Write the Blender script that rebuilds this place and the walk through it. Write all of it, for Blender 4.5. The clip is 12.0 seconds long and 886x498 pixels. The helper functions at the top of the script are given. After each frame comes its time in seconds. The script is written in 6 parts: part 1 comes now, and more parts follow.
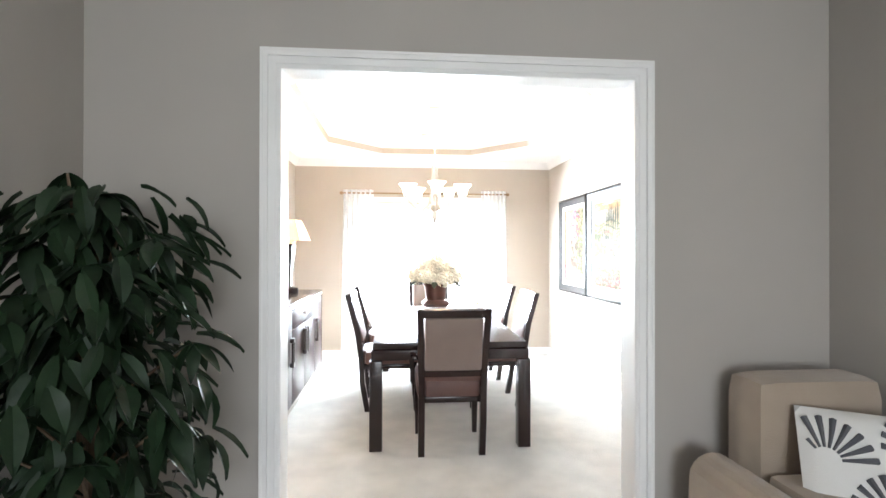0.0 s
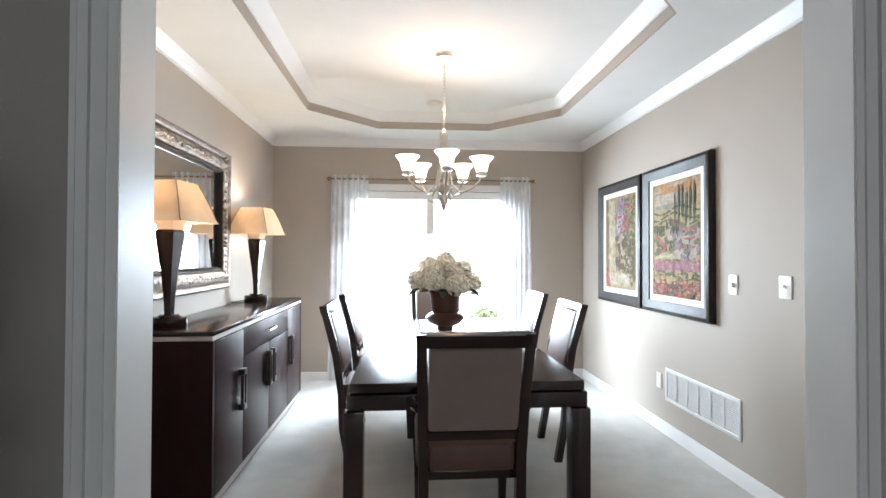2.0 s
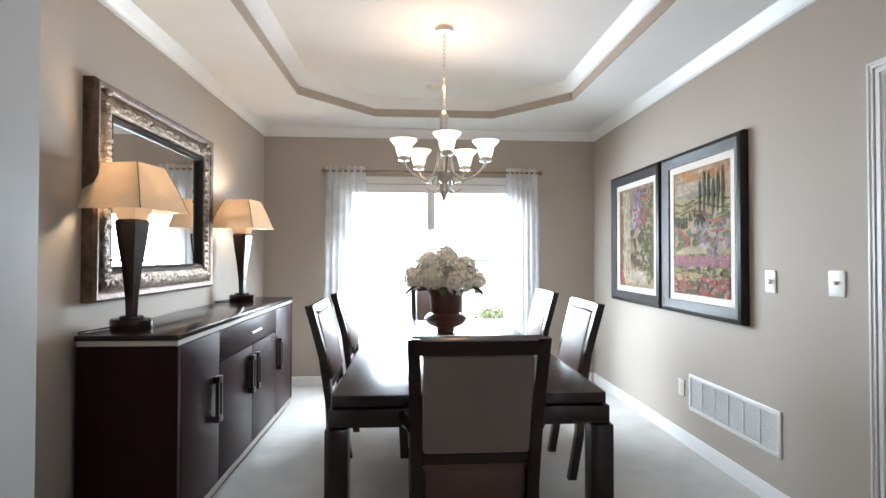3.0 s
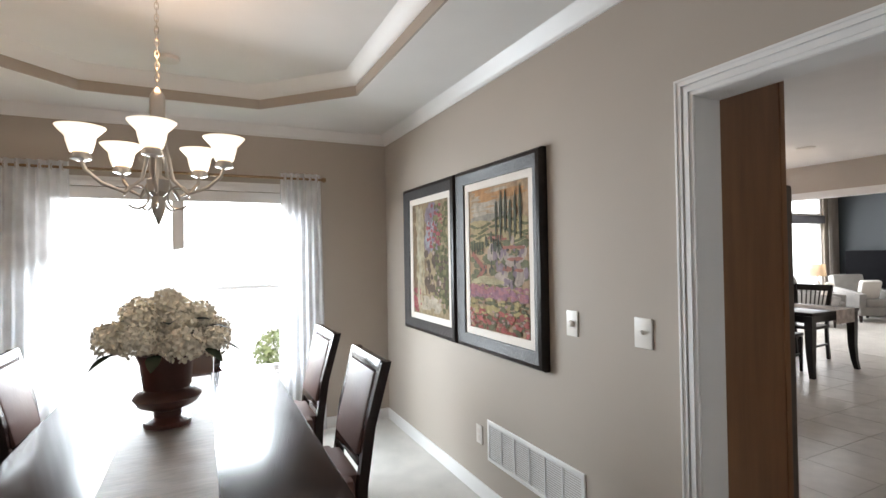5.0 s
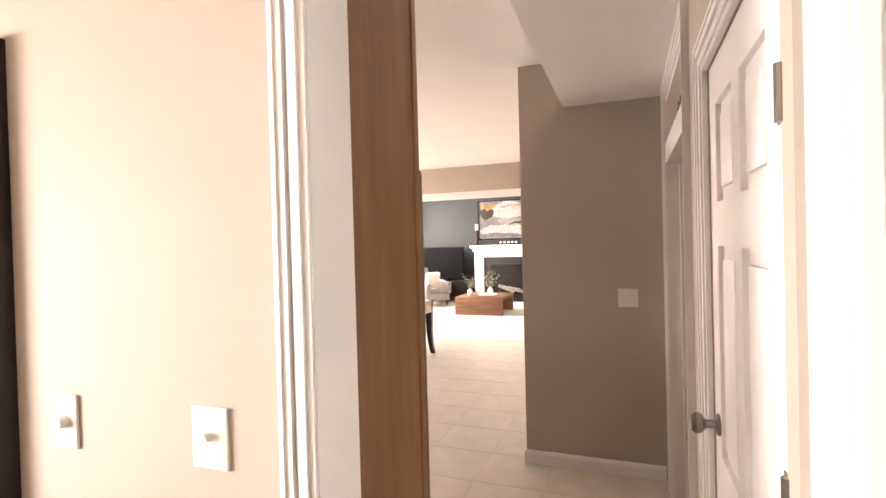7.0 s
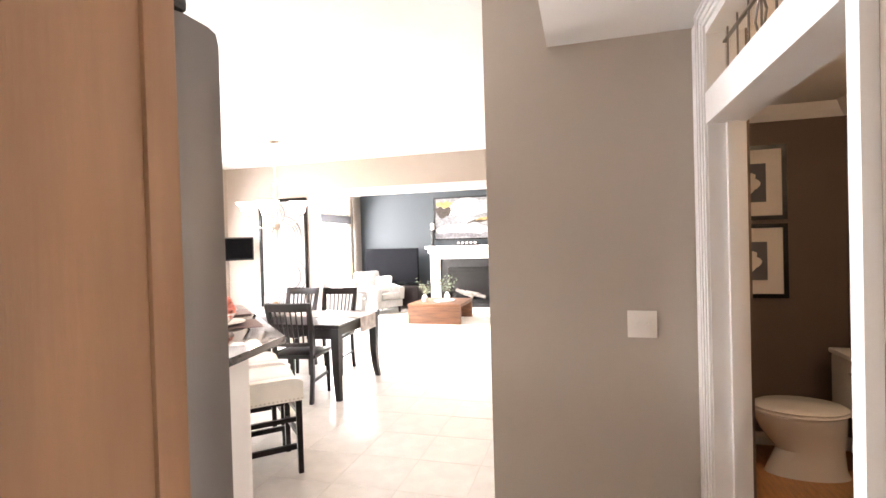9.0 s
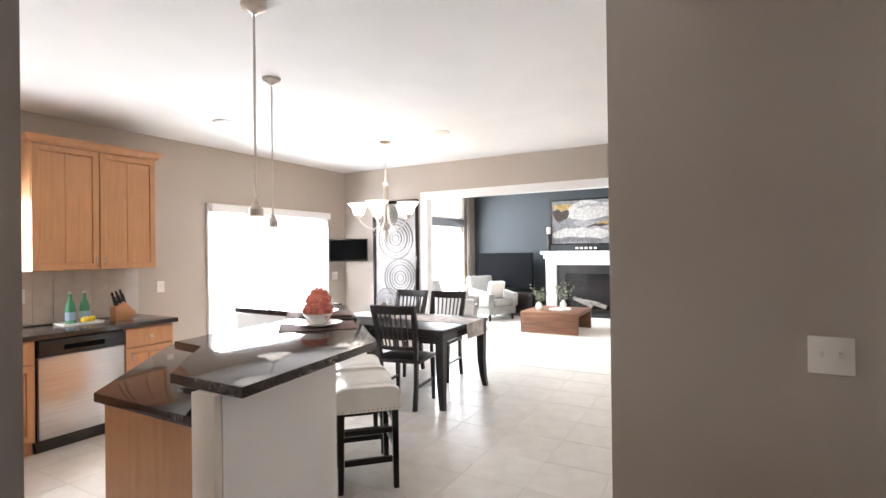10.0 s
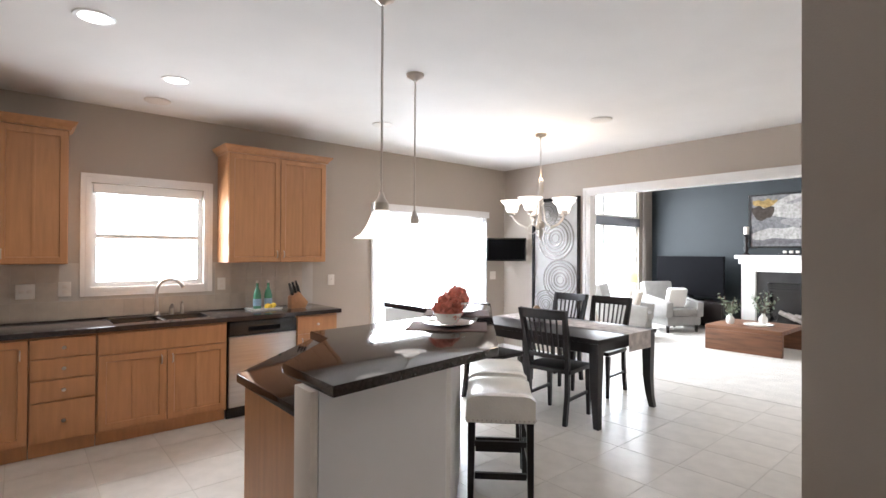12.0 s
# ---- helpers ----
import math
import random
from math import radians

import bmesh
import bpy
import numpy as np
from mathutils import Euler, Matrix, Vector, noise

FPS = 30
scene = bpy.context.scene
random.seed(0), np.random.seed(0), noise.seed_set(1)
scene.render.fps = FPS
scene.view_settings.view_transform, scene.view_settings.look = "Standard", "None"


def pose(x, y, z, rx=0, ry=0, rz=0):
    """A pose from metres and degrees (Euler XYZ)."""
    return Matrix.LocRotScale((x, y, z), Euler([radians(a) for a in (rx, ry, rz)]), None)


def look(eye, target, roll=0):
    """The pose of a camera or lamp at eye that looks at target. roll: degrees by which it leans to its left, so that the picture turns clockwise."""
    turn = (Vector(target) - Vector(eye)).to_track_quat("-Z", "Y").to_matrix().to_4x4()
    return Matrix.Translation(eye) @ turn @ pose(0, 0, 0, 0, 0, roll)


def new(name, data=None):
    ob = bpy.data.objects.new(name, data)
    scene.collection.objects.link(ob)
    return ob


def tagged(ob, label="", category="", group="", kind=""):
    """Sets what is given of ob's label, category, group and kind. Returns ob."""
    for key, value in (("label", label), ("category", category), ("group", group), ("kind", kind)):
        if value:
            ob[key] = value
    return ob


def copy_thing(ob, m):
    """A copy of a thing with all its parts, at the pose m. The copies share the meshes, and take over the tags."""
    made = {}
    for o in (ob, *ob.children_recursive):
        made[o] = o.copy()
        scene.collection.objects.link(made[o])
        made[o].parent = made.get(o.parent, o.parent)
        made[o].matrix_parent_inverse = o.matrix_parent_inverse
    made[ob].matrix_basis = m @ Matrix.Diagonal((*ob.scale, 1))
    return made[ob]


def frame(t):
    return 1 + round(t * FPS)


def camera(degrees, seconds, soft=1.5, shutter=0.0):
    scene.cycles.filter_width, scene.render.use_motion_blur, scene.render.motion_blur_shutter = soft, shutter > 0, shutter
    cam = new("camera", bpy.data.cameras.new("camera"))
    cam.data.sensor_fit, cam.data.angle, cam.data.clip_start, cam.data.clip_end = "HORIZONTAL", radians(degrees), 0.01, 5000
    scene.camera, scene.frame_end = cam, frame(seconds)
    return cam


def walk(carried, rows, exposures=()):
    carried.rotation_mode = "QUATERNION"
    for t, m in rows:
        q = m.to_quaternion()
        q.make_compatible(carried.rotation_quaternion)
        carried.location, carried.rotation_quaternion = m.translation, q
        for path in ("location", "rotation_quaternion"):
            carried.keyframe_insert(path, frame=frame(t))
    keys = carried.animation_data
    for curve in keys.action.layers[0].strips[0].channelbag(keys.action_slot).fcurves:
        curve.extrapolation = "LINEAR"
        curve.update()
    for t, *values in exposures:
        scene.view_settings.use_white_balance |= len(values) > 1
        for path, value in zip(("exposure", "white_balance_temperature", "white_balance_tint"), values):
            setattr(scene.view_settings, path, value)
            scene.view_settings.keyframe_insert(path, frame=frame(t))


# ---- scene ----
cam = camera(83.9, 12.0)
PATH = [
    (0, (-0.094, -0.325, 1.412), (0.08, 1.668, 1.42), 0.1),
    (0.5, (-0.094, 0.071, 1.413), (0.082, 2.063, 1.428), 0.2),
    (1, (-0.055, 0.422, 1.389), (0.104, 2.416, 1.413), 0.2),
    (1.5, (-0.027, 0.688, 1.361), (0.122, 2.682, 1.391), 0.1),
    (2, (-0.018, 0.887, 1.349), (0.125, 2.882, 1.377), 0.2),
    (2.5, (0.013, 1.071, 1.302), (0.138, 3.066, 1.341), 0.1),
    (2.7, (0.019, 1.129, 1.302), (0.14, 3.125, 1.336), 0.1),
    (4.5, (0.268, 1.707, 1.472), (0.782, 3.639, 1.501), -0.5),
    (5.5, (0.569, 2.147, 1.536), (1.825, 3.703, 1.543), -1.4),
    (6.5, (0.987, 2.457, 1.553), (2.748, 3.406, 1.531), -1.5),
    (7, (1.234, 2.573, 1.547), (3.105, 3.279, 1.524), -1.5),
    (9, (2.294, 2.832, 1.549), (4.218, 3.377, 1.523), -1.6),
    (9.5, (2.489, 2.892, 1.535), (4.341, 3.645, 1.529), -0.9),
    (10, (2.641, 2.893, 1.516), (4.384, 3.872, 1.522), -0.7),
    (10.5, (2.769, 2.916, 1.512), (4.395, 4.082, 1.521), -0.2),
    (11, (2.864, 2.913, 1.486), (4.376, 4.222, 1.5), -0.2),
    (11.5, (2.94, 2.895, 1.498), (4.343, 4.32, 1.51), 0.1),
    (12, (2.987, 2.878, 1.492), (4.289, 4.396, 1.506), 0.3),
]
EXPOSURES = [(0, 1.6, 6250, 9), (0.5, 1.1, 6200, 9), (1, 0.6, 6150, 9), (1.5, 0.25, 6100, 9), (2.5, -0.2, 6050, 9), (4.5, -0.7, 6600, 12), (5, -0.8, 6650, 12),
             (5.5, -0.4, 7050, 15), (6, 0.2, 7500, 19), (6.5, 0.55, 8000, 23), (7, 0.8, 8300, 25), (9, 1.65, 6850, 16), (9.5, 1.2, 6500, 12),
             (10, 0.6, 6300, 11), (10.5, 0.36, 6200, 11), (11, 0.25, 6200, 11), (12, 0.14, 6200, 11)]
walk(cam, [(t, look(eye, target, roll)) for t, eye, target, roll in PATH], EXPOSURES)

# ---- world and large lights ----
world = bpy.data.worlds.new("sky")
world.use_nodes = True
scene.world = world
wn = world.node_tree
sky = wn.nodes.new("ShaderNodeTexSky")
sky.sky_type, sky.sun_disc = "NISHITA", False
sky.sun_elevation, sky.sun_rotation = radians(48), radians(200)
wn.links.new(sky.outputs[0], wn.nodes["Background"].inputs[0])
wn.nodes["Background"].inputs[1].default_value = 0.15


def lamp(name, kind, m, power, colour=(1, 1, 1), size=0.1, size_y=None):
    d = bpy.data.lights.new(name, kind)
    d.energy, d.color = power, colour
    if kind == "AREA":
        d.shape, d.size, d.size_y = "RECTANGLE", size, size_y or size
    elif kind == "SUN":
        d.angle = size
    else:
        d.shadow_soft_size = size
    ob = new(name, d)
    ob.matrix_world = m
    return ob


lamp("sun", "SUN", look((0, -20, 24), (0, 0, 0)), 4.5, (1, 0.95, 0.88), radians(0.6))
DAY = (0.93, 0.97, 1.0)
WARM = (1.0, 0.72, 0.45)
lamp("dining_window_light", "AREA", look((0.23, 6.62, 1.35), (0.7, 4.8, -0.7)), 390, (0.80, 0.92, 1.0), 1.6, 1.4)
lamp("kitchen_window_light", "AREA", look((3.9, 8.36, 1.65), (3.9, 5.0, -0.3)), 75, DAY, 0.9, 0.9)
lamp("patio_door_light", "AREA", look((7.25, 8.4, 1.1), (7.25, 5.0, -0.6)), 430, DAY, 1.9, 2.0)
lamp("living_window_light", "AREA", look((11.4, 8.65, 1.8), (11.0, 5.0, -0.4)), 370, DAY, 3.6, 2.6)
# added fill for the front room, from behind the camera
lamp("front_fill_light", "AREA", look((0.3, -4.4, 1.5), (0.3, 2, 1.3)), 46, DAY, 1.8, 1.4)

# ---- materials ----


def mat(name, colour, rough=0.6, metal=0.0, vary=0.08, scale=3.0, bump=0.0, bump_scale=60.0, grain=None, speck=0.0, coat=0.0, sheen=0.0):
    m = bpy.data.materials.new(name)
    m.use_nodes = True
    n, li = m.node_tree.nodes, m.node_tree.links
    b = n["Principled BSDF"]
    b.inputs["Roughness"].default_value, b.inputs["Metallic"].default_value = rough, metal
    b.inputs["Coat Weight"].default_value, b.inputs["Sheen Weight"].default_value = coat, sheen
    tc = n.new("ShaderNodeTexCoord")
    mp = n.new("ShaderNodeMapping")
    mp.inputs["Scale"].default_value = grain or (1, 1, 1)
    li.new(tc.outputs["Object"], mp.inputs[0])
    big = n.new("ShaderNodeTexNoise")
    big.inputs["Scale"].default_value, big.inputs["Detail"].default_value = scale, 5
    fine = n.new("ShaderNodeTexNoise")
    fine.inputs["Scale"].default_value, fine.inputs["Detail"].default_value = bump_scale, 3
    li.new(mp.outputs[0], big.inputs["Vector"])
    li.new(mp.outputs[0], fine.inputs["Vector"])
    ramp = n.new("ShaderNodeValToRGB")
    ramp.color_ramp.elements[0].position, ramp.color_ramp.elements[1].position = 0.3, 0.7
    ramp.color_ramp.elements[0].color = (*[c * (1 - vary) for c in colour], 1)
    ramp.color_ramp.elements[1].color = (*[min(1, c * (1 + vary)) for c in colour], 1)
    li.new(big.outputs["Fac"], ramp.inputs[0])
    out = ramp.outputs[0]
    if speck:
        mix = n.new("ShaderNodeMix")
        mix.data_type, mix.blend_type = "RGBA", "MULTIPLY"
        mix.inputs[0].default_value = speck
        r2 = n.new("ShaderNodeValToRGB")
        r2.color_ramp.elements[0].position, r2.color_ramp.elements[1].position = 0.35, 0.65
        r2.color_ramp.elements[0].color = (0.3, 0.3, 0.3, 1)
        li.new(fine.outputs["Fac"], r2.inputs[0])
        li.new(out, mix.inputs[6])
        li.new(r2.outputs[0], mix.inputs[7])
        out = mix.outputs[2]
    li.new(out, b.inputs["Base Color"])
    if bump:
        bp = n.new("ShaderNodeBump")
        bp.inputs["Strength"].default_value, bp.inputs["Distance"].default_value = bump, 0.01
        li.new(fine.outputs["Fac"], bp.inputs["Height"])
        li.new(bp.outputs[0], b.inputs["Normal"])
    return m


def glow(name, colour, strength):
    m = mat(name, colour, 0.4, vary=0.1, scale=8)
    b = m.node_tree.nodes["Principled BSDF"]
    b.inputs["Emission Color"].default_value = (*colour, 1)
    b.inputs["Emission Strength"].default_value = strength
    return m


def sheer(name, colour, clear, thin=0.6):
    """Cloth or frosted glass: part clear, part light passing through."""
    m = bpy.data.materials.new(name)
    m.use_nodes = True
    n, li = m.node_tree.nodes, m.node_tree.links
    n.remove(n["Principled BSDF"])
    d, tl, tp = n.new("ShaderNodeBsdfDiffuse"), n.new("ShaderNodeBsdfTranslucent"), n.new("ShaderNodeBsdfTransparent")
    nz = n.new("ShaderNodeTexNoise")
    nz.inputs["Scale"].default_value = 6
    tc = n.new("ShaderNodeTexCoord")
    li.new(tc.outputs["Object"], nz.inputs["Vector"])
    rp = n.new("ShaderNodeValToRGB")
    rp.color_ramp.elements[0].position, rp.color_ramp.elements[1].position = 0.35, 0.7
    rp.color_ramp.elements[0].color = (*[c * 0.8 for c in colour], 1)
    rp.color_ramp.elements[1].color = (*colour, 1)
    li.new(nz.outputs["Fac"], rp.inputs[0])
    li.new(rp.outputs[0], d.inputs[0])
    li.new(rp.outputs[0], tl.inputs[0])
    a, c = n.new("ShaderNodeMixShader"), n.new("ShaderNodeMixShader")
    a.inputs[0].default_value, c.inputs[0].default_value = thin, clear
    li.new(d.outputs[0], a.inputs[1])
    li.new(tl.outputs[0], a.inputs[2])
    li.new(a.outputs[0], c.inputs[1])
    li.new(tp.outputs[0], c.inputs[2])
    li.new(c.outputs[0], n["Material Output"].inputs[0])
    return m


def glass(name):
    m = bpy.data.materials.new(name)
    m.use_nodes = True
    n, li = m.node_tree.nodes, m.node_tree.links
    n.remove(n["Principled BSDF"])
    tp, gl, mx = n.new("ShaderNodeBsdfTransparent"), n.new("ShaderNodeBsdfGlossy"), n.new("ShaderNodeMixShader")
    mx.inputs[0].default_value = 0.05
    gl.inputs["Roughness"].default_value = 0.02
    li.new(tp.outputs[0], mx.inputs[1])
    li.new(gl.outputs[0], mx.inputs[2])
    li.new(mx.outputs[0], n["Material Output"].inputs[0])
    return m


WALL = mat("taupe_wall_paint", (0.43, 0.376, 0.322), 0.75, vary=0.03, scale=1.2, bump=0.12, bump_scale=240)
FOYER = mat("grey_wall_paint", (0.40, 0.37, 0.34), 0.75, vary=0.03, scale=1.2, bump=0.12, bump_scale=240)
BROWN = mat("brown_wall_paint", (0.12, 0.085, 0.065), 0.7, vary=0.05, bump=0.1, bump_scale=240)
NAVY = mat("slate_blue_wall_paint", (0.011, 0.017, 0.021), 0.6, vary=0.06, bump=0.1, bump_scale=200)
CEIL = mat("white_ceiling_paint", (0.80, 0.78, 0.76), 0.85, vary=0.02, bump=0.1, bump_scale=300)
TRIM = mat("white_trim_paint", (0.80, 0.79, 0.78), 0.35, vary=0.02, scale=5, bump=0.03, bump_scale=80)
CARPET = mat("cream_carpet", (0.74, 0.70, 0.65), 0.95, vary=0.10, scale=5, bump=0.9, bump_scale=330, speck=0.25, sheen=0.3)
GROUT = mat("grey_grout", (0.52, 0.485, 0.445), 0.9, vary=0.1, bump=0.1)
TILE = mat("beige_floor_tile", (0.56, 0.52, 0.475), 0.32, vary=0.08, scale=7, bump=0.05, bump_scale=50)
SPLASH = mat("beige_wall_tile", (0.50, 0.43, 0.36), 0.35, vary=0.09, scale=9, bump=0.04, bump_scale=60)
OAKFLOOR = mat("orange_wood_floor", (0.45, 0.22, 0.09), 0.35, vary=0.2, scale=6, grain=(1, 8, 1))
MAPLE = mat("honey_maple", (0.44, 0.215, 0.095), 0.36, vary=0.10, scale=3.5, grain=(9, 9, 0.9), bump=0.06, bump_scale=22)
ESPRESSO = mat("espresso_wood", (0.017, 0.007, 0.006), 0.2, vary=0.10, scale=3, bump=0.0, coat=0.1)
BLACKWOOD = mat("black_stained_wood", (0.009, 0.0055, 0.005), 0.33, vary=0.3, scale=5, bump=0.05, bump_scale=30)
RUSTIC = mat("reclaimed_brown_wood", (0.15, 0.065, 0.032), 0.5, vary=0.45, scale=2.5, grain=(6, 1, 8), bump=0.2, bump_scale=16)
FABRIC = mat("taupe_upholstery", (0.17, 0.122, 0.102), 0.7, vary=0.06, scale=6, bump=0.25, bump_scale=300, sheen=0.3)
LEATHER = mat("brown_leather", (0.10, 0.052, 0.042), 0.46, vary=0.12, scale=7, bump=0.2, bump_scale=120)
CREAMLEATHER = mat("cream_leather", (0.78, 0.74, 0.68), 0.24, vary=0.06, scale=7, bump=0.2, bump_scale=120)
BEIGE = mat("beige_sofa_fabric", (0.36, 0.285, 0.22), 0.85, vary=0.06, scale=8, bump=0.4, bump_scale=300, sheen=0.4)
GREYFAB = mat("light_grey_fabric", (0.30, 0.29, 0.28), 0.85, vary=0.08, scale=8, bump=0.4, bump_scale=200)
PATTERN = mat("white_pillow_fabric", (0.74, 0.72, 0.69), 0.85, vary=0.05, bump=0.3, bump_scale=250)
CHARCOAL = mat("charcoal_print", (0.10, 0.10, 0.11), 0.85, vary=0.1)
RUNNER = mat("taupe_silk_runner", (0.60, 0.52, 0.46), 0.45, vary=0.12, scale=12, grain=(1, 6, 1), bump=0.3, bump_scale=40, sheen=0.3)
GRANITE = mat("dark_granite", (0.035, 0.025, 0.024), 0.07, vary=0.4, scale=60, bump=0.0, speck=0.5, bump_scale=220)
STEEL = mat("stainless_steel", (0.46, 0.45, 0.44), 0.3, 1.0, vary=0.08, scale=3, grain=(1, 1, 30), bump=0.03, bump_scale=40)
FRIDGE = mat("dark_stainless", (0.20, 0.185, 0.175), 0.55, 0.8, vary=0.08, scale=3, grain=(1, 30, 1), bump=0.03, bump_scale=40)
NICKEL = mat("brushed_nickel", (0.55, 0.50, 0.45), 0.3, 1.0, vary=0.1, bump=0.03)
BRONZE = mat("bronze_metal", (0.30, 0.20, 0.12), 0.35, 0.9, vary=0.2, scale=20)
BLACK = mat("black_plastic", (0.012, 0.012, 0.013), 0.25, vary=0.15)
SCREEN = mat("dark_screen", (0.006, 0.006, 0.007), 0.45, vary=0.1)
PLATE = mat("white_plastic", (0.74, 0.70, 0.65), 0.4, vary=0.02)
CERAMIC = mat("white_ceramic", (0.80, 0.78, 0.75), 0.12, vary=0.02)
GILT = mat("antique_silver_gilt", (0.20, 0.15, 0.11), 0.42, 0.55, vary=0.6, scale=25, bump=0.9, bump_scale=45)
FRAMEBROWN = mat("dark_brown_frame", (0.018, 0.012, 0.010), 0.42, vary=0.3, scale=15, bump=0.2, bump_scale=60)
LINEN = mat("cream_linen_mat", (0.72, 0.66, 0.60), 0.8, vary=0.03, bump=0.1, bump_scale=300)
URN = mat("mahogany_urn", (0.10, 0.04, 0.03), 0.32, vary=0.3, scale=8, bump=0.1)
PETAL = mat("cream_petal", (0.90, 0.82, 0.68), 0.65, vary=0.12, scale=30)
CORAL = mat("coral_petal", (0.76, 0.27, 0.20), 0.6, vary=0.2, scale=30)
LEAF = mat("dark_green_leaf", (0.012, 0.026, 0.011), 0.5, vary=0.35, scale=9, bump=0.15, bump_scale=30)
SAGE = mat("sage_leaf", (0.20, 0.25, 0.18), 0.6, vary=0.2, scale=20)
BARK = mat("plant_stem", (0.12, 0.08, 0.05), 0.8, vary=0.2)
STRIP = mat("pale_metal_strip", (0.55, 0.50, 0.46), 0.3, 0.3, vary=0.05)
DARKNICKEL = mat("dull_nickel", (0.22, 0.205, 0.19), 0.35, 0.9, vary=0.15)
# the same honey maple, darkened in colour for the shaded hall side
SHADEMAPLE = mat("honey_maple_in_shade", (0.25, 0.128, 0.064), 0.42, vary=0.2, scale=2.5, grain=(7, 7, 0.7), bump=0.05, bump_scale=22)
SATIN = mat("satin_espresso_wood", (0.020, 0.006, 0.007), 0.3, vary=0.15, scale=3, grain=(6, 6, 1), bump=0.03, bump_scale=30)
SATIN.node_tree.nodes["Principled BSDF"].inputs["Specular IOR Level"].default_value = 0.14
ESPRESSO.node_tree.nodes["Principled BSDF"].inputs["Specular IOR Level"].default_value = 0.42
LEATHER.node_tree.nodes["Principled BSDF"].inputs["Specular IOR Level"].default_value = 0.3
DARKBRONZE = mat("dark_bronze_metal", (0.07, 0.055, 0.05), 0.3, 0.85, vary=0.15)
SCREEN.node_tree.nodes["Principled BSDF"].inputs["Specular IOR Level"].default_value = 0.01
FRAMEBROWN.node_tree.nodes["Principled BSDF"].inputs["Specular IOR Level"].default_value = 0.25
LEAF.node_tree.nodes["Principled BSDF"].inputs["Specular IOR Level"].default_value = 0.3
BLACKWOOD.node_tree.nodes["Principled BSDF"].inputs["Specular IOR Level"].default_value = 0.3
SOIL = mat("potting_soil", (0.04, 0.03, 0.02), 0.95, vary=0.3, bump=0.6)
POT = mat("dark_pot_glaze", (0.05, 0.035, 0.03), 0.35, vary=0.2)
GRASS = mat("lawn", (0.10, 0.16, 0.05), 0.9, vary=0.25, scale=2, bump=0.5, bump_scale=30)
HEDGE = mat("hedge_leaves", (0.30, 0.36, 0.18), 0.8, vary=0.4, scale=4)
BRICKBLACK = mat("black_slate", (0.02, 0.02, 0.022), 0.3, vary=0.2, scale=6)
ASH = mat("grey_fire_log", (0.25, 0.22, 0.2), 0.9, vary=0.4, scale=12, bump=0.6, bump_scale=25)
GREENGLASS = mat("green_bottle_glass", (0.06, 0.22, 0.12), 0.08, vary=0.05)
BLUE = mat("blue_label", (0.25, 0.38, 0.5), 0.5)
LEMON = mat("yellow_lemon", (0.7, 0.5, 0.03), 0.5, bump=0.2, bump_scale=80)
DRAPE = mat("taupe_drape", (0.30, 0.26, 0.23), 0.85, vary=0.06, bump=0.2, bump_scale=200)
MIRROR = mat("mirror_silver", (0.85, 0.85, 0.85), 0.02, 1.0, vary=0.0)
CURTAIN = sheer("white_sheer_cloth", (0.96, 0.97, 1.0), 0.12, 0.48)
MICA = sheer("amber_mica", (0.95, 0.82, 0.67), 0.0, 0.65)
GLASS = glass("window_glass")
FROST = glow("lit_frosted_glass", (1.0, 0.88, 0.72), 2.2)
PENDANT = glow("lit_pendant_glass", (1.0, 0.93, 0.85), 1.3)
CANGLOW = glow("lit_lamp_lens", (1.0, 0.93, 0.85), 6.0)

# ---- mesh helpers ----


def box(bm, x0, x1, y0, y1, z0, z1, bevel=0.0):
    v = [bm.verts.new(p) for p in ((x0, y0, z0), (x1, y0, z0), (x1, y1, z0), (x0, y1, z0), (x0, y0, z1), (x1, y0, z1), (x1, y1, z1), (x0, y1, z1))]
    f = [bm.faces.new([v[i] for i in q]) for q in ((3, 2, 1, 0), (4, 5, 6, 7), (0, 1, 5, 4), (1, 2, 6, 5), (2, 3, 7, 6), (3, 0, 4, 7))]
    if bevel:
        bmesh.ops.bevel(bm, geom=list({e for q in f for e in q.edges}), offset=bevel, segments=2, affect="EDGES", profile=0.6)
    return bm


def B(x0, x1, y0, y1, z0, z1, bevel=0.0):
    return box(bmesh.new(), x0, x1, y0, y1, z0, z1, bevel)


def prism(bm, pts, z0, z1, bevel=0.0):
    lo, hi = [bm.verts.new((x, y, z0)) for x, y in pts], [bm.verts.new((x, y, z1)) for x, y in pts]
    n = len(pts)
    f = [bm.faces.new(lo[::-1]), bm.faces.new(hi)] + [bm.faces.new((lo[i], lo[(i + 1) % n], hi[(i + 1) % n], hi[i])) for i in range(n)]
    if bevel:
        bmesh.ops.bevel(bm, geom=list({e for q in f for e in q.edges}), offset=bevel, segments=2, affect="EDGES", profile=0.6)
    return bm


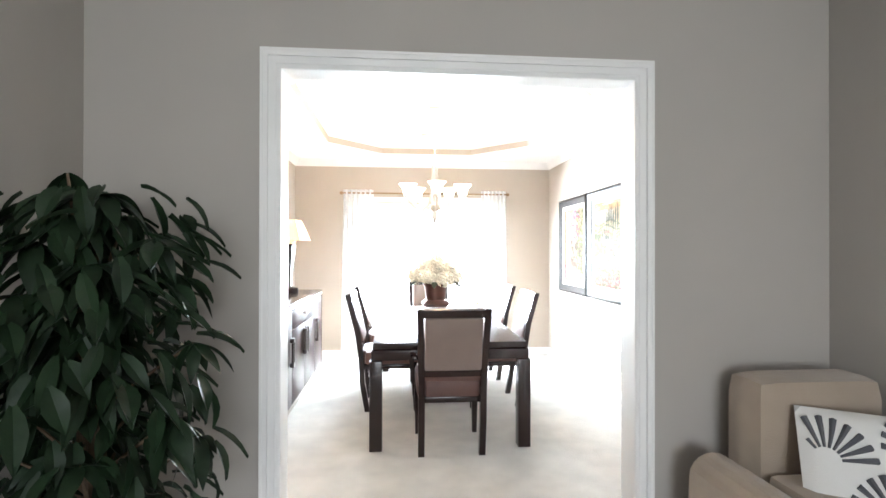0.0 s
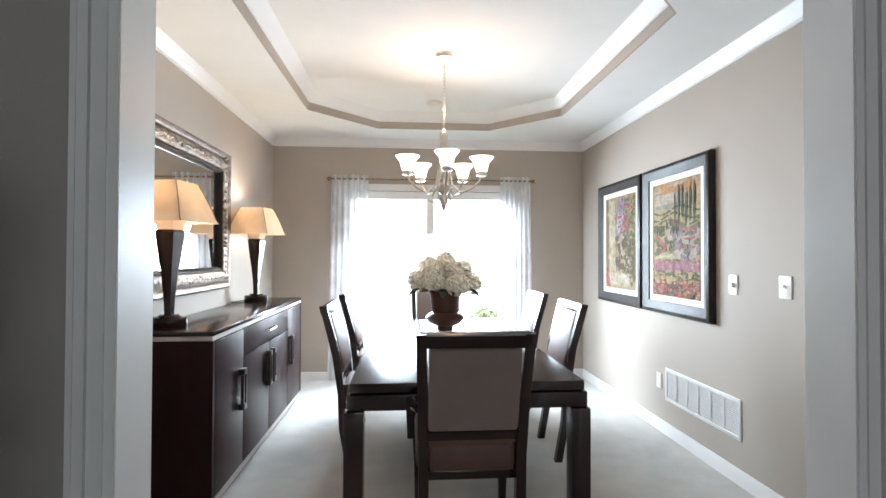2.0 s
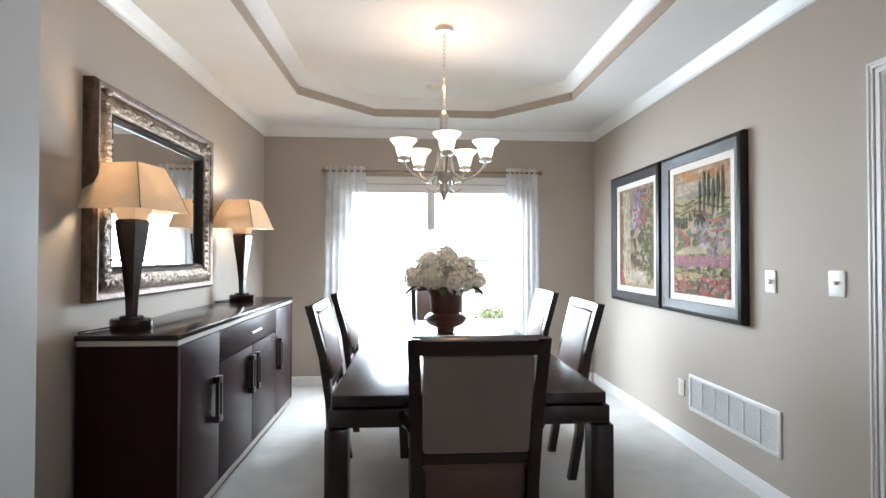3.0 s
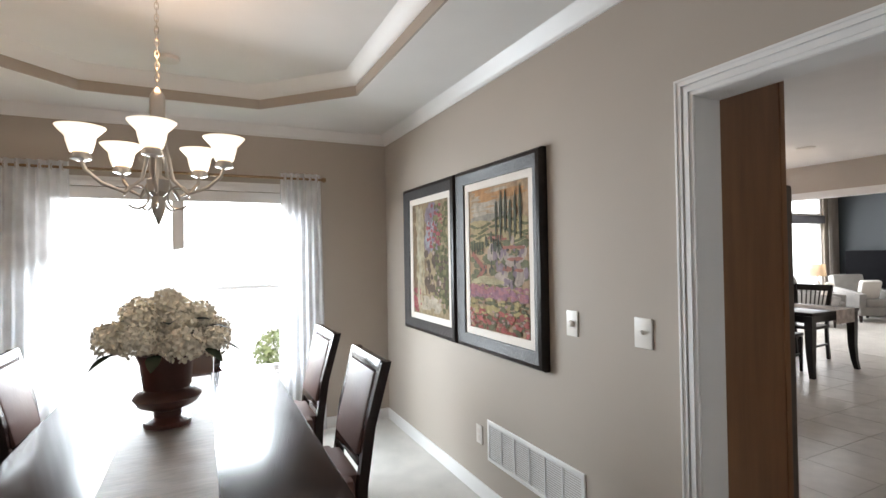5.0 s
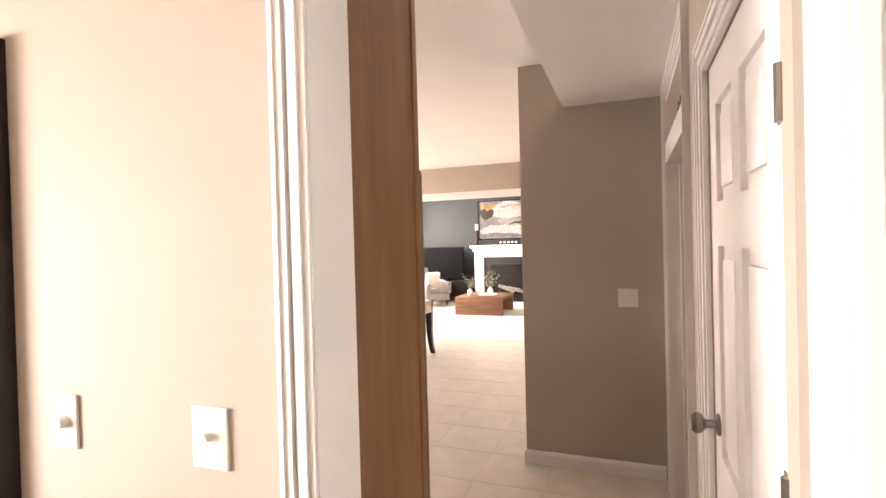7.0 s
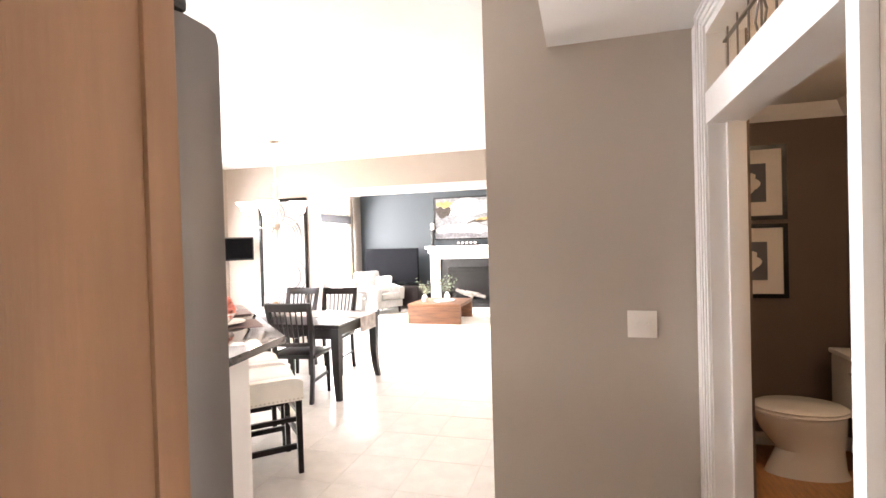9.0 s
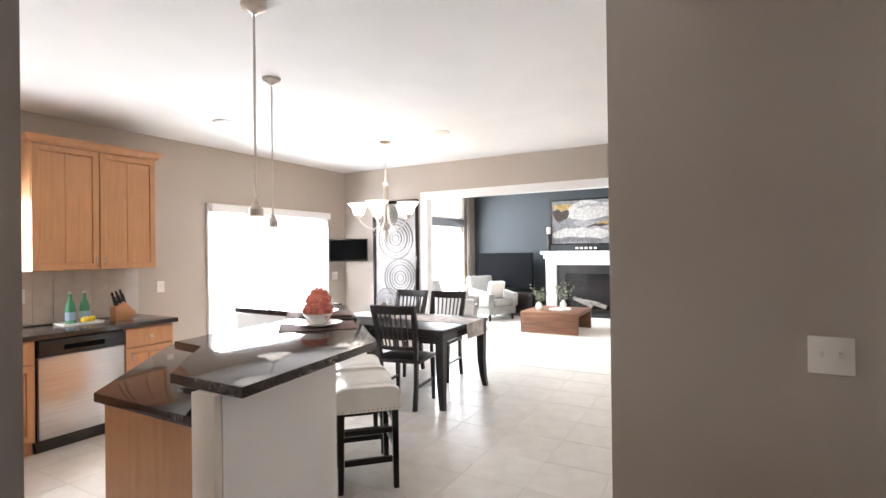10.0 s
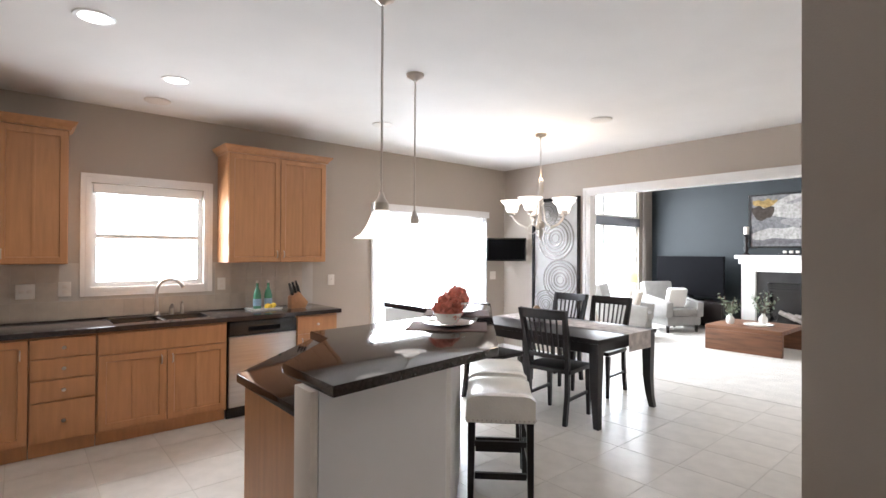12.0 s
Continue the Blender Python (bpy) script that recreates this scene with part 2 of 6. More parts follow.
def tube(bm, pts, radii, sides=8, cap=True):
    """A round tube through points, with a radius each (or one for all)."""
    pts = [Vector(p) for p in pts]
    radii = radii if isinstance(radii, (list, tuple)) else [radii] * len(pts)
    rings, side = [], None
    for i, p in enumerate(pts):
        d = (pts[min(i + 1, len(pts) - 1)] - pts[max(i - 1, 0)]).normalized()
        if side is None:
            side = d.orthogonal().normalized()
        side = (side - d * side.dot(d)).normalized()
        up = d.cross(side)
        rings.append([bm.verts.new(p + (side * math.cos(a) + up * math.sin(a)) * radii[i]) for a in [2 * math.pi * k / sides for k in range(sides)]])
    for a, b in zip(rings, rings[1:]):
        for k in range(sides):
            bm.faces.new((a[k], a[(k + 1) % sides], b[(k + 1) % sides], b[k]))
    if cap:
        bm.faces.new(rings[0][::-1])
        bm.faces.new(rings[-1])
    return bm


def bar(bm, p, q, wx, wy, wx1=None, wy1=None, bevel=0.0):
    """A square post from p to q, its section along x and y."""
    wx1, wy1 = wx1 or wx, wy1 or wy
    v = [bm.verts.new((c[0] + sx * a / 2, c[1] + sy * b / 2, c[2])) for c, a, b in ((p, wx, wy), (q, wx1, wy1)) for sx, sy in ((-1, -1), (1, -1), (1, 1), (-1, 1))]
    f = [bm.faces.new([v[i] for i in k]) for k in ((3, 2, 1, 0), (4, 5, 6, 7), (0, 1, 5, 4), (1, 2, 6, 5), (2, 3, 7, 6), (3, 0, 4, 7))]
    if bevel:
        bmesh.ops.bevel(bm, geom=list({e for q2 in f for e in q2.edges}), offset=bevel, segments=1, affect="EDGES")
    return bm


def lathe(bm, profile, c=(0, 0, 0), sides=24, flute=0.0):
    rings = []
    for r, z in profile:
        rings.append([bm.verts.new((c[0] + r * (1 + flute * (k % 2)) * math.cos(2 * math.pi * k / sides), c[1] + r * (1 + flute * (k % 2)) * math.sin(2 * math.pi * k / sides), c[2] + z)) for k in range(sides)])
    for a, b in zip(rings, rings[1:]):
        for k in range(sides):
            bm.faces.new((a[k], a[(k + 1) % sides], b[(k + 1) % sides], b[k]))
    bm.faces.new(rings[0][::-1])
    bm.faces.new(rings[-1])
    return bm


def shell(bm, profile, c=(0, 0, 0), sides=24, thick=0.004):
    """An open bowl or shade of some thickness."""
    pr = list(profile) + [(max(r - thick, 0.001), z) for r, z in reversed(profile)]
    rings = [[bm.verts.new((c[0] + r * math.cos(2 * math.pi * k / sides), c[1] + r * math.sin(2 * math.pi * k / sides), c[2] + z)) for k in range(sides)] for r, z in pr]
    for a, b in zip(rings, rings[1:] + rings[:1]):
        for k in range(sides):
            bm.faces.new((a[k], a[(k + 1) % sides], b[(k + 1) % sides], b[k]))
    return bm


def ring_loft(bm, sections, n=24):
    rows = []
    for cx, cy, rx, ry, z in sections:
        rows.append([bm.verts.new((cx + rx * math.cos(2 * math.pi * k / n), cy + ry * math.sin(2 * math.pi * k / n), z)) for k in range(n)])
    for a, b in zip(rows, rows[1:]):
        for k in range(n):
            bm.faces.new((a[k], a[(k + 1) % n], b[(k + 1) % n], b[k]))
    bm.faces.new(rows[0][::-1]), bm.faces.new(rows[-1])
    return bm


def mesh_of(name, bm, material, smooth=None):
    bmesh.ops.recalc_face_normals(bm, faces=bm.faces)
    me = bpy.data.meshes.new(name)
    bm.to_mesh(me)
    bm.free()
    me.materials.append(material)
    if smooth or (smooth is None and len(me.polygons) > 20):
        me.shade_smooth()
        me.set_sharp_from_angle(angle=radians(38))
    return me


def part(name, bm, material, parent, label="", m=None):
    ob = new(name, mesh_of(name, bm, material))
    ob.parent = parent
    if m is not None:
        ob.matrix_basis = m
    return tagged(ob, label)


def thing(name, label, category, m=None, group="", kind=""):
    ob = new(name)
    ob.empty_display_size = 0.1
    if m is not None:
        ob.matrix_basis = m
    return tagged(ob, label, category, group, kind)


def solo(name, bm, material, label, category, kind="", group="", m=None):
    ob = new(name, mesh_of(name, bm, material))
    if m is not None:
        ob.matrix_basis = m
    return tagged(ob, label, category, group, kind)


def structure(name, bm, material, label, category="wall"):
    return solo(name, bm, material, label, category, "structure")


def holed(axis, a0, a1, s0, s1, z0, z1, holes=()):
    """A wall slab from a0 to a1 through its thickness, s0 to s1 along, with openings (s, s, z, z)."""
    bm = bmesh.new()
    cuts = sorted({s0, s1, *[h[0] for h in holes], *[h[1] for h in holes]})
    for p, q in zip(cuts, cuts[1:]):
        mid, spans, z = (p + q) / 2, [], z0
        for h in sorted((h for h in holes if h[0] < mid < h[1]), key=lambda h: h[2]):
            if h[2] > z:
                spans.append((z, h[2]))
            z = h[3]
        if z < z1:
            spans.append((z, z1))
        for u, w in spans:
            box(bm, *((a0, a1, p, q) if axis == "x" else (p, q, a0, a1)), u, w)
    return bm


def casing(bm, axis, face, out, s0, s1, z1, w=0.08, z0=0.0, sill=False):
    """Fluted casing round an opening on a wall face; out is +1 or -1."""
    def strip(sa, sb, za, zb, t):
        lo, hi = sorted((face, face + out * t))
        box(bm, *((lo, hi, sa, sb) if axis == "x" else (sa, sb, lo, hi)), za, zb)
    for f0, f1, t in ((0.0, 0.22, 0.014), (0.22, 0.5, 0.020), (0.5, 0.62, 0.013), (0.62, 0.86, 0.024), (0.86, 1.0, 0.028)):
        strip(s0 - w * f1, s0 - w * f0, z0 - (w if sill else 0), z1 + w * f1, t)
        strip(s1 + w * f0, s1 + w * f1, z0 - (w if sill else 0), z1 + w * f1, t)
        strip(s0 - w * f0, s1 + w * f0, z1 + w * f0, z1 + w * f1, t)
        if sill:
            strip(s0, s1, z0 - w * f1, z0 - w * f0, t)
    return bm


def run(bm, profile, pts, closed=False):
    """A moulding: a profile (inwards, up) swept round a plan polygon that is walked with its inside to the left."""
    n, rows = len(pts), []
    for i in range(n):
        p = Vector(pts[i])
        d0 = (p - Vector(pts[i - 1])).normalized() if closed or i > 0 else None
        d1 = (Vector(pts[(i + 1) % n]) - p).normalized() if closed or i < n - 1 else None
        d0, d1 = d0 or d1, d1 or d0
        n0, n1 = Vector((-d0.y, d0.x)), Vector((-d1.y, d1.x))
        k = (n0 + n1) / (1 + n0.dot(n1))
        rows.append([bm.verts.new((p.x + k.x * a, p.y + k.y * a, z)) for a, z in profile])
    m = len(profile)
    for a, b in zip(rows, rows[1:] + (rows[:1] if closed else [])):
        for j in range(m):
            bm.faces.new((a[j], b[j], b[(j + 1) % m], a[(j + 1) % m]))
    if not closed:
        bm.faces.new(rows[0])
        bm.faces.new(rows[-1][::-1])
    return bm


# ---- structure ----
W, E, N, H = -1.47, 1.95, 6.31, 2.754
KN, KE, HS = 8.054, 8.67, 2.35

structure("ground", B(-400, 400, -400, 400, -0.5, -0.3), GRASS, "green lawn reaching far round the house", "ground")
structure("floor_carpet", B(-6, 2.01, -4.6, 6.31, -0.12, 0), CARPET, "cream looped carpet on the dining room floor", "floor")
structure("floor_kitchen", B(2.01, 8.75, 2.2, 8.1, -0.12, 0.0), GROUT, "grey grout bed of the tiled kitchen floor", "floor")
structure("floor_living", B(8.75, 14.0, 2.2, 8.5, -0.12, 0.004), CARPET, "cream carpet of the living room", "floor")
structure("floor_powder", B(2.07, 6.6, 0.6, 2.2, -0.12, 0.0), OAKFLOOR, "orange stained wood floor of the powder room", "floor")

structure("wall_dining_west", holed("x", W - 0.12, W, 2.13, N + 0.12, 0, 3.0), WALL, "taupe painted dining room wall behind the sideboard")
structure("wall_dining_north", holed("y", N, N + 0.14, W, 2.07, 0, 3.0, [(-0.64, 1.1, 0.55, 2.06)]), WALL, "taupe painted dining room wall with the window")
structure("wall_dining_east", holed("x", E, 2.07, 2.13, N, 0, 3.0, [(2.335, 3.08, 0, 2.05)]), WALL, "taupe painted wall between dining room and hall")
structure("wall_entry", holed("y", 2.0, 2.13, -6, 2.2, 0, 3.0, [(-0.64, 1.05, 0, 2.25)]), FOYER, "grey painted wall with a wide cased opening")
structure("wall_front_west", holed("x", -1.62, -1.5, 0.2, 2.0, 0, 2.9), FOYER, "grey painted return wall beside the plant")
structure("wall_front_east", holed("x", 2.08, 2.2, -4.6, 2.0, 0, 2.9), FOYER, "grey painted wall beside the beige sofa")
structure("wall_front_far_west", holed("x", -6.12, -6, -4.6, 2.0, 0, 2.9), FOYER, "grey painted far wall of the front room")
# unseen wall added behind the camera, with an opening for the fill lamp
structure("wall_front_south", holed("y", -4.72, -4.6, -6, 2.2, 0, 2.9, [(-0.6, 1.2, 0.8, 2.2)]), FOYER, "grey wall added out of view to close the front room")
structure("ceiling_front", B(-6, 2.2, -4.6, 2.0, 2.74, 2.9), CEIL, "white ceiling of the front room", "ceiling")

# dining ceiling with an octagonal tray
TC = Vector((0.24, 4.29))
OCT = [(TC.x + a, TC.y + b) for a, b in ((-1.14, 0.96), (-1.14, -0.94), (-0.56, -1.52), (0.56, -1.52), (1.14, -0.94), (1.14, 0.96), (0.56, 1.55), (-0.56, 1.55))]
bm = bmesh.new()
ring = [bm.verts.new((x, y, 2.62)) for x, y in OCT]
lift = [bm.verts.new((x, y, 2.78)) for x, y in OCT]
c4 = [bm.verts.new((x, y, 2.62)) for x, y in ((W, N), (W, 2.13), (E, 2.13), (E, N))]
for i in range(8):
    bm.faces.new((ring[i], ring[(i + 1) % 8], lift[(i + 1) % 8], lift[i]))
bm.faces.new(lift)
for q in ((c4[0], c4[1], ring[1], ring[0]), (c4[1], ring[2], ring[1]), (c4[1], c4[2], ring[3], ring[2]), (c4[2], ring[4], ring[3]),
          (c4[2], c4[3], ring[5], ring[4]), (c4[3], ring[6], ring[5]), (c4[3], c4[0], ring[7], ring[6]), (c4[0], ring[0], ring[7])):
    bm.faces.new(q)
structure("ceiling_dining", bm, CEIL, "white dining room ceiling with a raised octagonal tray", "ceiling")
structure("roof_dining", B(W - 0.1, 2.07, 2.13, N + 0.1, 2.80, 2.9), CEIL, "closed roof slab above the dining room", "ceiling")
INOCT = OCT  # counterclockwise, inside to the left
bm = run(bmesh.new(), [(0.0, 2.622), (0.012, 2.622), (0.012, 2.69), (0.0, 2.69)], INOCT, True)
structure("tray_fascia", bm, WALL, "taupe painted band round the ceiling tray", "trim")
bm = run(bmesh.new(), [(0.0, 2.69), (0.018, 2.69), (0.026, 2.705), (0.055, 2.735), (0.075, 2.76), (0.09, 2.778), (0.0, 2.778)], INOCT, True)
structure("tray_crown", bm, TRIM, "white crown moulding inside the ceiling tray", "trim")
ROOM = [(W, 2.13), (E, 2.13), (E, N), (W, N)]
bm = run(bmesh.new(), [(0.0, 2.53), (0.010, 2.53), (0.012, 2.546), (0.022, 2.556), (0.034, 2.582), (0.046, 2.596), (0.050, 2.606), (0.060, 2.618), (0.0, 2.618)], ROOM, True)
structure("crown_dining", bm, TRIM, "white crown moulding round the dining room", "trim")
BASE = [(0, 0.0), (0.014, 0.0), (0.014, 0.07), (0.008, 0.09), (0, 0.092)]
structure("baseboard_dining", run(bmesh.new(), BASE, [(E, 3.146), (E, N), (W, N), (W, 2.13), (-0.74, 2.13)]), TRIM, "white painted baseboard of the dining room", "baseboard")
structure("baseboard_front", run(bmesh.new(), BASE, [(-0.74, 2.0), (-1.5, 2.0), (-1.5, 0.2)]), TRIM, "white painted baseboard beside the plant", "baseboard")

bm = casing(bmesh.new(), "y", 2.0, -1, -0.64, 1.05, 2.25, 0.09)
casing(bm, "y", 2.13, 1, -0.64, 1.05, 2.25, 0.09)
box(bm, -0.652, -0.638, 1.992, 2.138, 0, 2.25), box(bm, 1.048, 1.062, 1.992, 2.138, 0, 2.25), box(bm, -0.652, 1.062, 1.992, 2.138, 2.248, 2.262)
structure("trim_entry_opening", bm, TRIM, "white fluted casing of the wide opening", "trim")
bm = casing(bmesh.new(), "x", E, -1, 2.335, 3.08, 2.05, 0.064)
box(bm, 1.942, 2.078, 3.078, 3.092, 0, 2.05), box(bm, 1.942, 2.078, 2.323, 2.337, 0, 2.05), box(bm, 1.942, 2.078, 2.323, 3.092, 2.048, 2.062)
structure("trim_hall_opening", bm, TRIM, "white fluted casing of the doorway to the hall", "trim")

# hall and kitchen
structure("wall_hall_south", holed("y", HS - 0.12, HS, 2.07, 4.76, 0, 2.9, [(2.13, 2.86, 0, 2.03), (3.36, 4.43, 0, 2.36)]), WALL, "taupe hall wall with closet and powder room doors")
structure("wall_hall_end", holed("x", 4.64, 4.76, HS, 3.27, 0, H), WALL, "taupe painted end wall of the hall with a switch")
structure("wall_kitchen_south", holed("y", 3.15, 3.27, 4.76, 13.9, 0, 3.6), WALL, "taupe painted kitchen wall behind the hall")
structure("wall_kitchen_west", holed("x", 2.07, 2.15, 3.185, KN, 0, H), WALL, "taupe painted wall behind the refrigerator")
structure("wall_kitchen_north", holed("y", KN, KN + 0.14, 2.07, KE + 0.12, 0, H + 0.1, [(3.445, 4.345, 1.175, 2.08), (6.33, 8.17, 0.02, 2.03)]), WALL, "taupe painted kitchen wall with window and patio door")
structure("wall_kitchen_east", holed("x", KE, KE + 0.12, 3.27, KN, 0, H + 0.9, [(3.6, 6.53, 0, 2.25)]), WALL, "taupe painted wall with the wide living room opening")
structure("ceiling_kitchen", B(2.07, KE, 2.97, KN, H, H + 0.12), CEIL, "white flat kitchen ceiling", "ceiling")
structure("ceiling_hall", B(2.07, 4.64, HS, 2.97, 2.44, H + 0.12), CEIL, "white lowered soffit over the hall", "ceiling")
bm = casing(bmesh.new(), "x", KE, -1, 3.6, 6.53, 2.25, 0.10)
box(bm, KE - 0.008, KE + 0.128, 6.528, 6.542, 0, 2.25), box(bm, KE - 0.008, KE + 0.128, 3.588, 6.542, 2.248, 2.262)
structure("trim_living_opening", bm, TRIM, "white casing of the wide living room opening", "trim")
structure("baseboard_hall", run(bmesh.new(), BASE, [(4.76, 3.27), (4.64, 3.27), (4.64, HS + 0.03)][::-1]), TRIM, "white painted baseboard along the hall end wall", "baseboard")
structure("baseboard_kitchen", run(bmesh.new(), BASE, [(KE, 6.63), (KE, KN), (8.26, KN)]), TRIM, "white painted baseboard under the framed panel", "baseboard")

# living room
structure("wall_living_east", holed("x", 13.75, 13.9, 3.27, 8.44, 0, 3.6), NAVY, "slate blue painted fireplace wall")
structure("wall_living_north", holed("y", 8.3, 8.44, KE + 0.12, 13.75, 0, 3.6, [(9.3, 13.3, 0.35, 2.1), (9.3, 13.3, 2.25, 3.2)]), WALL, "taupe painted wall with tall windows")
structure("ceiling_living", B(KE + 0.12, 13.9, 3.27, 8.44, 3.4, 3.6), CEIL, "white living room ceiling", "ceiling")

# powder room
structure("wall_powder_east", holed("x", 6.4, 6.52, 0.7, HS - 0.12, 0, 2.6), BROWN, "dark brown powder room wall with framed photographs")
structure("wall_powder_south", holed("y", 0.92, 1.04, 2.07, 6.4, 0, 2.6), BROWN, "dark brown powder room wall behind the toilet")
structure("wall_powder_north", holed("y", HS - 0.24, HS - 0.125, 4.77, 6.4, 0, 2.6), BROWN, "dark brown powder room wall beside the door")
structure("wall_powder_west", holed("x", 2.95, 3.07, 0.82, HS - 0.12, 0, 2.6), BROWN, "dark brown powder room side wall")
structure("ceiling_powder", B(2.95, 6.5, 0.7, HS - 0.12, 2.46, 2.6), CEIL, "white powder room ceiling", "ceiling")
PW = [(3.07, 1.04), (6.4, 1.04), (6.4, HS - 0.24), (4.8, HS - 0.24)]
structure("crown_powder", run(bmesh.new(), [(0, 2.36), (0.012, 2.36), (0.05, 2.4), (0.085, 2.458), (0, 2.458)], PW), TRIM, "white crown moulding of the powder room", "trim")
structure("baseboard_powder", run(bmesh.new(), BASE, PW), TRIM, "white baseboard of the powder room", "baseboard")
bm = casing(bmesh.new(), "y", HS, 1, 3.36, 4.43, 2.36, 0.075)
box(bm, 4.426, 4.44, HS - 0.13, HS + 0.004, 0, 2.36), box(bm, 3.35, 3.364, HS - 0.13, HS + 0.004, 0, 2.36)
box(bm, 4.405, 4.426, HS - 0.10, HS - 0.06, 0, 2.0), box(bm, 4.505, 4.635, HS + 0.001, HS + 0.012, 0, 2.43)
box(bm, 3.364, 4.426, HS - 0.13, HS + 0.010, 1.98, 2.10), box(bm, 3.364, 4.426, HS - 0.13, HS + 0.004, 2.33, 2.36)
structure("trim_powder_door", bm, TRIM, "white casing and transom bar of the powder room", "trim")
tr = thing("window_transom", "leaded glass transom over the powder room door", "window", kind="structure")
g = part("pane", B(3.364, 4.426, HS - 0.07, HS - 0.064, 2.10, 2.33), GLASS, tr)
g.visible_shadow = False
bm = bmesh.new()
for zz in (2.14, 2.29):
    bar(bm, (3.9, HS - 0.06, zz - 0.004), (3.9, HS - 0.06, zz + 0.004), 1.06, 0.012)
for i in range(9):
    cx = 3.42 + i * 0.12
    tube(bm, [(cx, HS - 0.06, 2.10), (cx, HS - 0.06, 2.33)], 0.004, 6)
    if i in (2, 5):
        for s in (-1, 1):
            tube(bm, [(cx, HS - 0.058, 2.30), (cx + s * 0.05, HS - 0.058, 2.215), (cx, HS - 0.058, 2.13)], 0.004, 6)
part("came", bm, DARKNICKEL, tr, "dark lead strips")


def panel_door(name, x0, x1, y, z1, label):
    """Six-panel door in a wall along x, facing +y."""
    d = thing(name, label, "door", kind="structure")
    bm = B(x0, x1, y - 0.045, y - 0.014, 0.008, z1)
    w = x1 - x0
    cols = [(x0 + 0.10, x0 + w / 2 - 0.04), (x0 + w / 2 + 0.04, x1 - 0.10)]
    rows = [(0.24, 0.78), (0.94, 1.52), (1.64, z1 - 0.12)]
    xs = [x0, cols[0][0], cols[0][1], cols[1][0], cols[1][1], x1]
    for a, b in ((0, 1), (2, 3), (4, 5)):
        box(bm, xs[a], xs[b], y - 0.014, y, 0.008, z1)
    for a, b in cols:
        for u, v in ((0.008, rows[0][0]), (rows[0][1], rows[1][0]), (rows[1][1], rows[2][0]), (rows[2][1], z1)):
            box(bm, a, b, y - 0.014, y, u, v)
        for u, v in rows:
            box(bm, a + 0.035, b - 0.035, y - 0.014, y - 0.004, u + 0.035, v - 0.035, 0.006)
    leaf = part("leaf", bm, TRIM, d)
    k = part("knob", lathe(bmesh.new(), [(0.03, 0), (0.03, 0.006), (0.012, 0.012), (0.012, 0.035), (0.026, 0.045), (0.03, 0.06), (0.022, 0.072), (0.002, 0.075)]), DARKNICKEL, leaf, "dull nickel knob")
    k.matrix_basis = pose(x1 - 0.07, y, 1.02, -90)
    for z in (0.25, 1.08, 1.72):
        bm = tube(bmesh.new(), [(x0 - 0.006, y + 0.006, z), (x0 - 0.006, y + 0.006, z + 0.09)], 0.008)
        box(bm, x0, x0 + 0.022, y, y + 0.003, z, z + 0.09), box(bm, x0 - 0.03, x0 - 0.012, y, y + 0.003, z, z + 0.09)
        part("hinge", bm, DARKNICKEL, d, "nickel butt hinge")
    return d


panel_door("door_closet", 2.135, 2.855, HS - 0.004, 2.025, "closed white six-panel closet door with nickel knob")
bm = bmesh.new()
for f0, f1, t in ((0.0, 0.22, 0.014), (0.22, 0.5, 0.020), (0.5, 0.62, 0.013), (0.62, 0.86, 0.024), (0.86, 1.0, 0.028)):
    box(bm, 2.86 + 0.085 * f0, 2.86 + 0.085 * f1, HS, HS + t, 0, 2.03 + 0.085 * f1)
    box(bm, 2.08, 2.86 + 0.085 * f0, HS, HS + t, 2.03 + 0.085 * f0, 2.03 + 0.085 * f1)
structure("trim_closet_door", bm, TRIM, "white casing of the closet door", "trim")


# windows
def window(name, label, axis_y, x0, x1, z0, z1, units, rail, frame=0.045):
    w = thing(name, label, "window", kind="structure")
    y0 = axis_y + 0.05
    bm = bmesh.new()
    box(bm, x0, x0 + frame, y0, y0 + 0.06, z0, z1), box(bm, x1 - frame, x1, y0, y0 + 0.06, z0, z1)
    box(bm, x0 + frame, x1 - frame, y0, y0 + 0.06, z0, z0 + frame), box(bm, x0 + frame, x1 - frame, y0, y0 + 0.06, z1 - frame, z1)
    part("window_frame", bm, TRIM, w)
    step = (x1 - x0) / units
    for i in range(units):
        if i:
            part("mullion", B(x0 + i * step - 0.04, x0 + i * step + 0.04, y0 - 0.01, y0 + 0.07, z0 + frame, z1 - frame), TRIM, w)
        a, b = x0 + i * step + 0.045, x0 + (i + 1) * step - 0.045
        if rail:
            part("meeting_rail", B(a, b, y0, y0 + 0.05, rail - 0.02, rail + 0.02, 0.004), TRIM, w)
        p = part("pane", B(a, b, y0 + 0.028, y0 + 0.032, z0 + frame, z1 - frame), GLASS, w)
        p.visible_shadow = False
    return w


w1 = window("window_1", "bright double-hung window pair behind sheer curtains", N, -0.64, 1.1, 0.55, 2.06, 2, 1.27)
part("window_casing", casing(bmesh.new(), "y", N, -1, -0.64, 1.1, 2.06, 0.07, 0.55, True), TRIM, w1)
part("blind_headrail", B(-0.62, 1.08, N + 0.0, N + 0.045, 1.97, 2.055, 0.006), TRIM, w1, "white raised blind")
w2 = window("window_2", "white double-hung kitchen window over the sink", KN, 3.445, 4.345, 1.175, 2.08, 1, 1.62)
part("window_casing", casing(bmesh.new(), "y", KN, -1, 3.445, 4.345, 2.08, 0.075, 1.175, True), TRIM, w2)
part("roller_shade", B(3.46, 4.33, KN + 0.0, KN + 0.04, 1.99, 2.07, 0.008), TRIM, w2, "rolled white shade")
